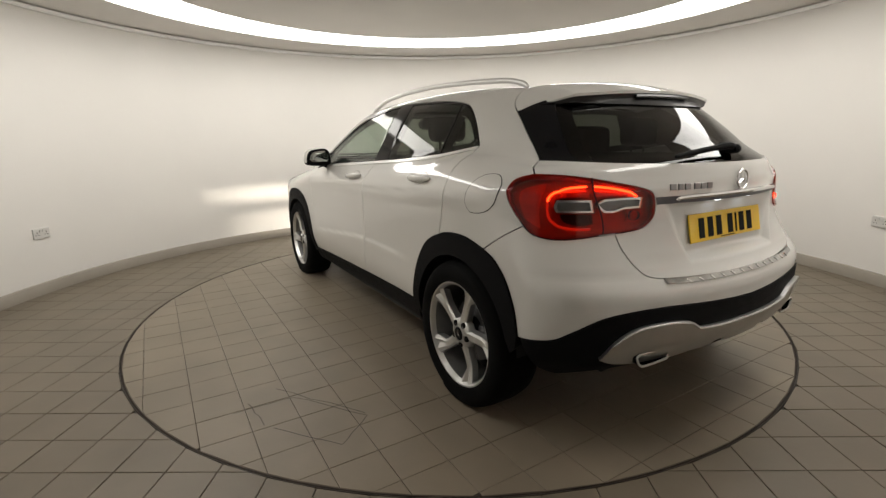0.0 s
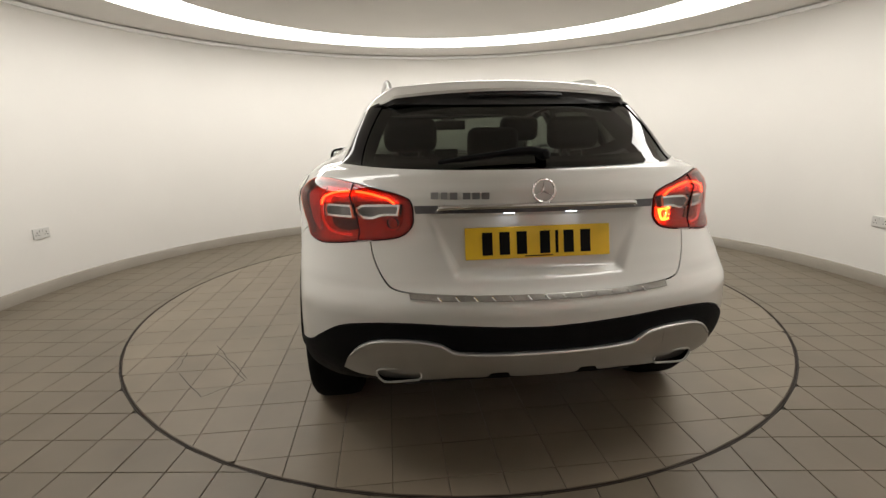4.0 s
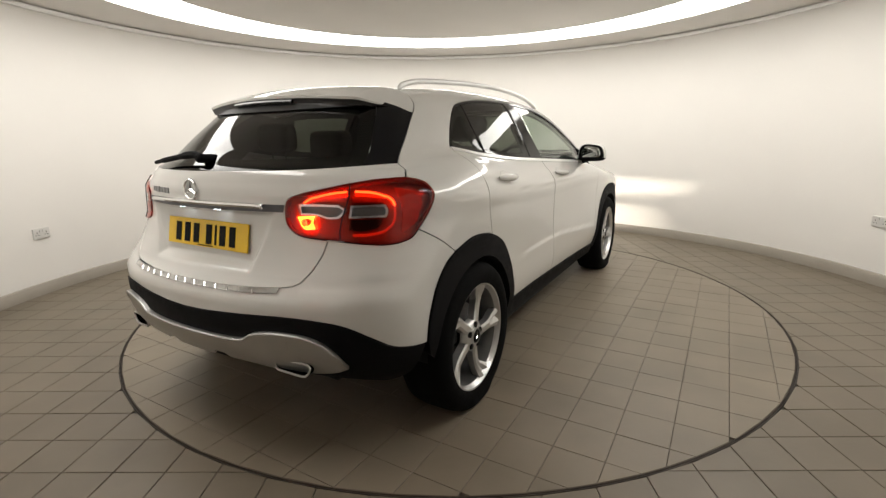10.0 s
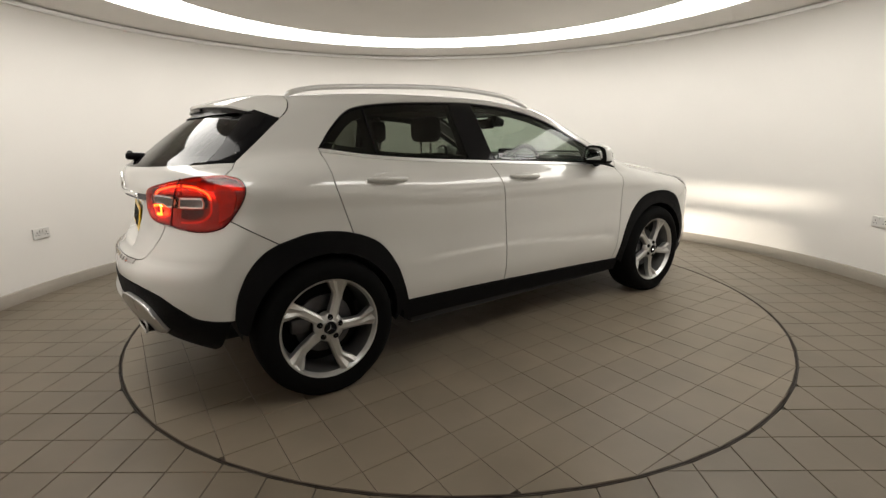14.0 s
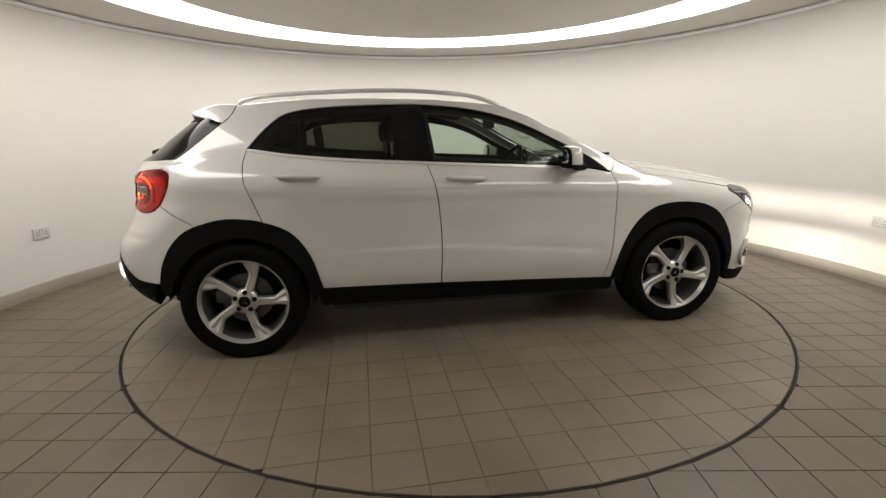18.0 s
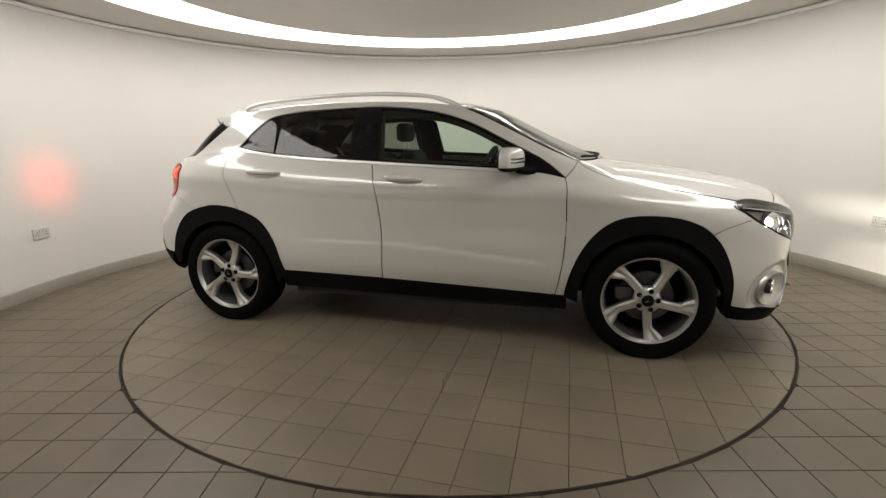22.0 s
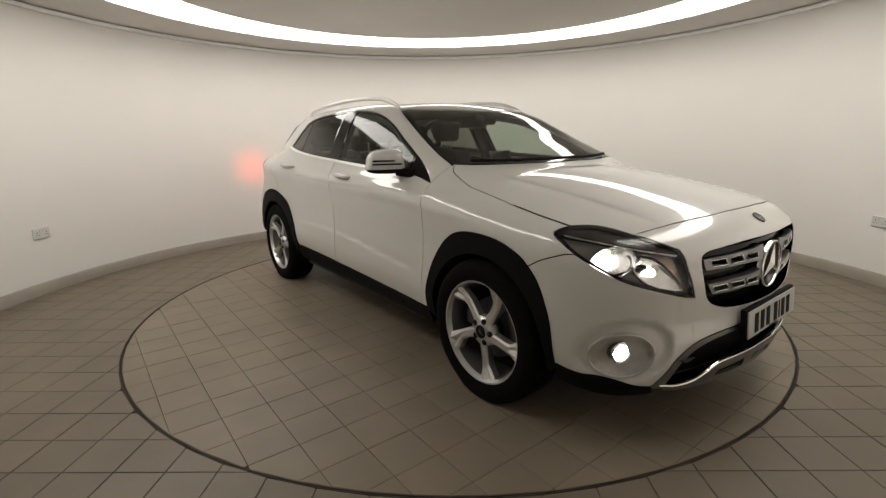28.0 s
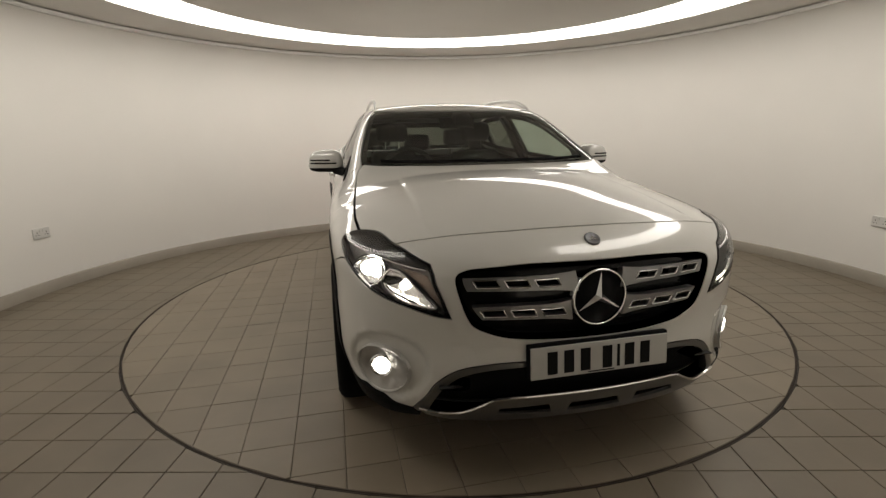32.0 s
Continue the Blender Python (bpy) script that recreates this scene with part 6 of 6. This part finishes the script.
def seat(x, y, width, label, rake=14, mid=0.83):
    root = new("seat")
    root.parent, root["label"] = car, label
    part("seat_cushion", block((0.50, width, 0.16), 0.35, 3, Matrix.Translation((x + 0.26, y, 0.60)) @ Matrix.Rotation(radians(-6), 4, "Y")), seat_cloth, root)
    bm = block((0.14, width * 0.94, 0.60), 0.4, 3)
    for vt in bm.verts:
        k = vt.co.z / 0.6 + 0.5
        vt.co.y *= 1.0 - 0.22 * k * k
        vt.co.x += 0.05 * (abs(vt.co.y) / (width / 2)) ** 2
    bmesh.ops.transform(bm, matrix=Matrix.Translation((x - 0.02, y, mid)) @ Matrix.Rotation(radians(-rake), 4, "Y"), verts=bm.verts)
    part("seat_back", bm, seat_cloth, root)
    return root


def head_rest(root, x, y, z, w=0.25):
    bm = block((0.10, w, 0.155), 0.42, 3)
    part("head_rest", bm, seat_cloth, root, m=Matrix.Translation(OFF + Vector((x, y, z))), shift=False)
    for dy in (-0.055, 0.055):
        solid_part("head_rest_post", *tube(np.array([(x, y + dy, z - 0.20), (x, y + dy, z - 0.04)]), 0.006, 8), chrome, root, "metal post")


for y in (-0.36, 0.36):
    s = seat(1.02, y, 0.50, "black front seat with head rest")
    head_rest(s, 0.90, y, 1.275)
bench = seat(0.22, 0.0, 1.25, "black rear bench with three head rests", 20, 0.77)
for y in (-0.40, 0.0, 0.40):
    head_rest(bench, 0.06, y, 1.235 if y else 1.19, 0.25)
bm = block((0.55, 1.36, 0.24), 0.25, 3)
for vt in bm.verts:
    vt.co.z -= 0.10 * max(vt.co.x, 0) / 0.27
    vt.co.x -= 0.12 * (vt.co.y / 0.68) ** 2
bmesh.ops.translate(bm, vec=(2.10, 0, 0.915), verts=bm.verts)
dash = part("dashboard", bm, lining, car, "black dashboard")
part("centre_screen", block((0.02, 0.20, 0.12), 0.2, 2, Matrix.Translation((1.93, 0, 1.075)) @ Matrix.Rotation(radians(-12), 4, "Y")), black_gloss, dash, "free-standing dark screen")
ring = [(0.0, 0.185 * math.cos(a), 0.185 * math.sin(a)) for a in np.linspace(0, 2 * math.pi, 36, endpoint=False)]
wm = Matrix.Translation((1.70, -0.36, 0.985)) @ Matrix.Rotation(radians(24), 4, "Y")
wheel_rim = solid_part("steering_wheel", *tube([tuple(wm @ Vector(q)) for q in ring], 0.015, 8, closed=True), lining, car, "black steering wheel")
part("wheel_boss", block((0.05, 0.16, 0.12), 0.35, 3, wm), lining, wheel_rim)
for a in (0, 180, 270):
    q = [tuple(wm @ Vector((0, 0.05 * math.cos(radians(a)), 0.05 * math.sin(radians(a))))), tuple(wm @ Vector((0, 0.18 * math.cos(radians(a)), 0.18 * math.sin(radians(a)))))]
    solid_part("wheel_spoke", *tube(q, 0.014, 6), dark_metal, wheel_rim)
bm = block((0.03, 0.25, 0.075), 0.4, 3, Matrix.Translation((1.66, 0.0, 1.325)))
mir = part("inside_mirror", bm, black_plastic, windscreen, "black inside mirror")
part("sensor_box", block((0.10, 0.12, 0.06), 0.3, 2, Matrix.Translation((1.79, 0, 1.345)) @ Matrix.Rotation(radians(24), 4, "Y")), black_plastic, windscreen, "black sensor housing")


# ---- turntable ----
DISC_R = 2.252
turntable = tagged(new("turntable"), "round tiled turntable with a steel rim, flush in the floor", "turntable")
v, f = sweep([(0.01, -0.010), (DISC_R, -0.010), (DISC_R, -0.040)], FULL)
put("disc", mesh_from("disc", v, f), disc_grout, turntable, "bedding of the turntable's tiles")
v, f = sweep([(DISC_R - 0.001, -0.020), (DISC_R - 0.001, -0.001), (DISC_R + 0.004, -0.001), (DISC_R + 0.004, -0.030)], FULL)
put("rim", mesh_from("rim", v, f, False), rim_brown, turntable, "worn steel rim")
v, f = sweep([(DISC_R + 0.004, -0.014), (DISC_R + 0.009, -0.014)], FULL)
tagged(put("floor_gap", mesh_from("floor_gap", v, f), gap_black), "dark gap round the turntable", "floor gap", kind="structure")
v, f = sweep([(DISC_R + 0.009, -0.020), (DISC_R + 0.009, 0.0005), (DISC_R + 0.0112, 0.0005), (DISC_R + 0.0112, -0.020)], FULL)
tagged(put("floor_edge", mesh_from("floor_edge", v, f, False), steel), "steel edge of the floor round the turntable", "floor edge", kind="structure")


def tile_prism(poly, joint, edge=0.0014, h=0.009, top=0.0):
    """A tile with a slightly rounded edge; poly is its cell in the grid."""
    if area(poly) < 0:
        poly = poly[::-1]
    a, b = inset(poly, joint / 2), inset(poly, joint / 2 + edge)
    k = len(poly)
    v = [(x, y, top - h) for x, y in a] + [(x, y, top - edge * 0.7) for x, y in a] + [(x, y, top) for x, y in b]
    f = [tuple(range(2 * k, 3 * k))]
    for r in (0, k):
        f += [(r + i, r + (i + 1) % k, r + k + (i + 1) % k, r + k + i) for i in range(k)]
    return v, f


def tidy(poly):
    keep = [i for i in range(len(poly)) if np.linalg.norm(poly[i] - poly[i - 1]) > 0.004]
    return poly[keep]


def lay(parent, mat, x0, y0, size, joint, r_in, r_out, near, far_ok, name="tile"):
    """Tiles in a square grid between two circles; those that pass nearest stand alone, the rest are joined."""
    whole = np.array([(0, 0), (size, 0), (size, size), (0, size)], float) - size / 2
    shared = mesh_from(name, *tile_prism(whole, joint), False)
    shared.materials.append(mat)
    rest_v, rest_f = [], []
    count = 0
    n = int(8 / size)
    cells = [(i, j) for i in range(-n, n) for j in range(-n, n)]
    cells.sort(key=lambda c: near(x0 + (c[0] + 0.5) * size, y0 + (c[1] + 0.5) * size))
    for i, j in cells:
        c = np.array([x0 + (i + 0.5) * size, y0 + (j + 0.5) * size])
        if not far_ok(*c):
            continue
        poly = whole + c
        r = np.linalg.norm(poly, axis=1)
        if (r_out and r.min() >= r_out) or (r_in and r.max() <= r_in):
            continue
        d = c / (np.linalg.norm(c) + 1e-9)
        side = np.array([-d[1], d[0]])
        cut = False
        if r_out and r.max() > r_out:
            poly, cut = clip_plane(poly, d * r_out, d * r_out + side), True
        if r_in and r.min() < r_in:
            poly, cut = clip_plane(poly, d * r_in + side, d * r_in), True
        if len(poly) < 3:
            continue
        if cut:
            poly = tidy(poly)
            if len(poly) < 3 or abs(area(poly)) < 0.0006:
                continue
        if count < 300:
            if cut:
                v, f = tile_prism(poly - c, joint)
                me = mesh_from(name, v, f, False)
                me.materials.append(mat)
            else:
                me = shared
            put(name, me, mat, parent, m=Matrix.Translation((c[0], c[1], random.uniform(-0.0005, 0.0005))))
            count += 1
        else:
            v, f = tile_prism(poly, joint)
            b = len(rest_v)
            rest_v += v
            rest_f += [tuple(q + b for q in t) for t in f]
    if rest_v:
        tagged(put("tile_field", mesh_from("tile_field", rest_v, rest_f, False), mat, parent, "rest of the tiles"), kind="stuff")


lay(turntable, disc_face, 0.108, -1.525, 0.204, 0.0024, None, DISC_R - 0.003, lambda x, y: -math.hypot(x, y), lambda x, y: True)

# cracks in a few of the turntable's tiles
def crack(pts, w=0.0022):
    pts = flow(np.array(pts, float), 5, False)
    pts = pts + np.random.RandomState(len(pts)).normal(0, 0.0035, pts.shape)
    t = np.gradient(pts, axis=0)
    s = np.stack([-t[:, 1], t[:, 0]], 1)
    s /= np.linalg.norm(s, axis=1)[:, None] + 1e-9
    k = len(pts)
    v = [(x, y, 0.0009) for x, y in pts + s * w] + [(x, y, 0.0009) for x, y in pts - s * w]
    put("crack", mesh_from("crack", v, [(i, i + 1, k + i + 1, k + i) for i in range(k - 1)]), crack_dark, turntable, "dark crack in the tiles")


crack([(-0.923, 1.789), (-0.927, 1.516), (-1.265, 1.278), (-1.417, 1.439), (-1.139, 1.655)])
crack([(-0.870, 1.714), (-1.106, 1.684)])
crack([(-0.798, 1.569), (-1.256, 1.272)])
crack([(0.298, -1.328), (0.307, -1.543)])
# dark, open lengths of joint
rnd = random.Random(5)
for i in range(75):
    a, r = rnd.uniform(0, 2 * math.pi), 2.2 * math.sqrt(rnd.uniform(0.15, 1))
    x, y = r * math.cos(a), r * math.sin(a)
    n = rnd.uniform(0.08, 0.20)
    if rnd.random() < 0.65:
        x = 0.108 + 0.204 * round((x - 0.108) / 0.204)
        ends = [(x, y), (x, y + n)]
    else:
        y = -1.525 + 0.204 * round((y + 1.525) / 0.204)
        ends = [(x, y), (x + n, y)]
    if max(math.hypot(*e) for e in ends) < DISC_R - 0.02:
        (xa, ya), (xb, yb) = ends
        w = 0.0018
        dx, dy = (w, 0) if xa == xb else (0, w)
        v = [(xa - dx, ya - dy, -0.0012), (xa + dx, ya + dy, -0.0012), (xb + dx, yb + dy, -0.0012), (xb - dx, yb - dy, -0.0012)]
        put("joint_gap", mesh_from("joint_gap", v, [(0, 1, 2, 3)]), crack_dark, turntable, "dark open joint")

# ---- fixed floor ----
floor = tagged(new("floor"), "beige-brown square floor tiles with dark joints", "floor", kind="structure")
lay(floor, tile_face, 0.10, -2.126, 0.2, 0.0036, DISC_R + 0.0122, None, lambda x, y: math.hypot(x, y + 3.0),
    lambda x, y: (math.hypot(x, y + 0.2) < 3.62) or (abs(x) < 0.8 and -5.3 < y < -3.0))


# ---- what moves ----
def motions():
    turns = [(t, pose(0, 0, 0, 0, 0, heading(t))) for t in range(0, 33, 2)]
    walk(car, turns)
    walk(turntable, turns)


motions()
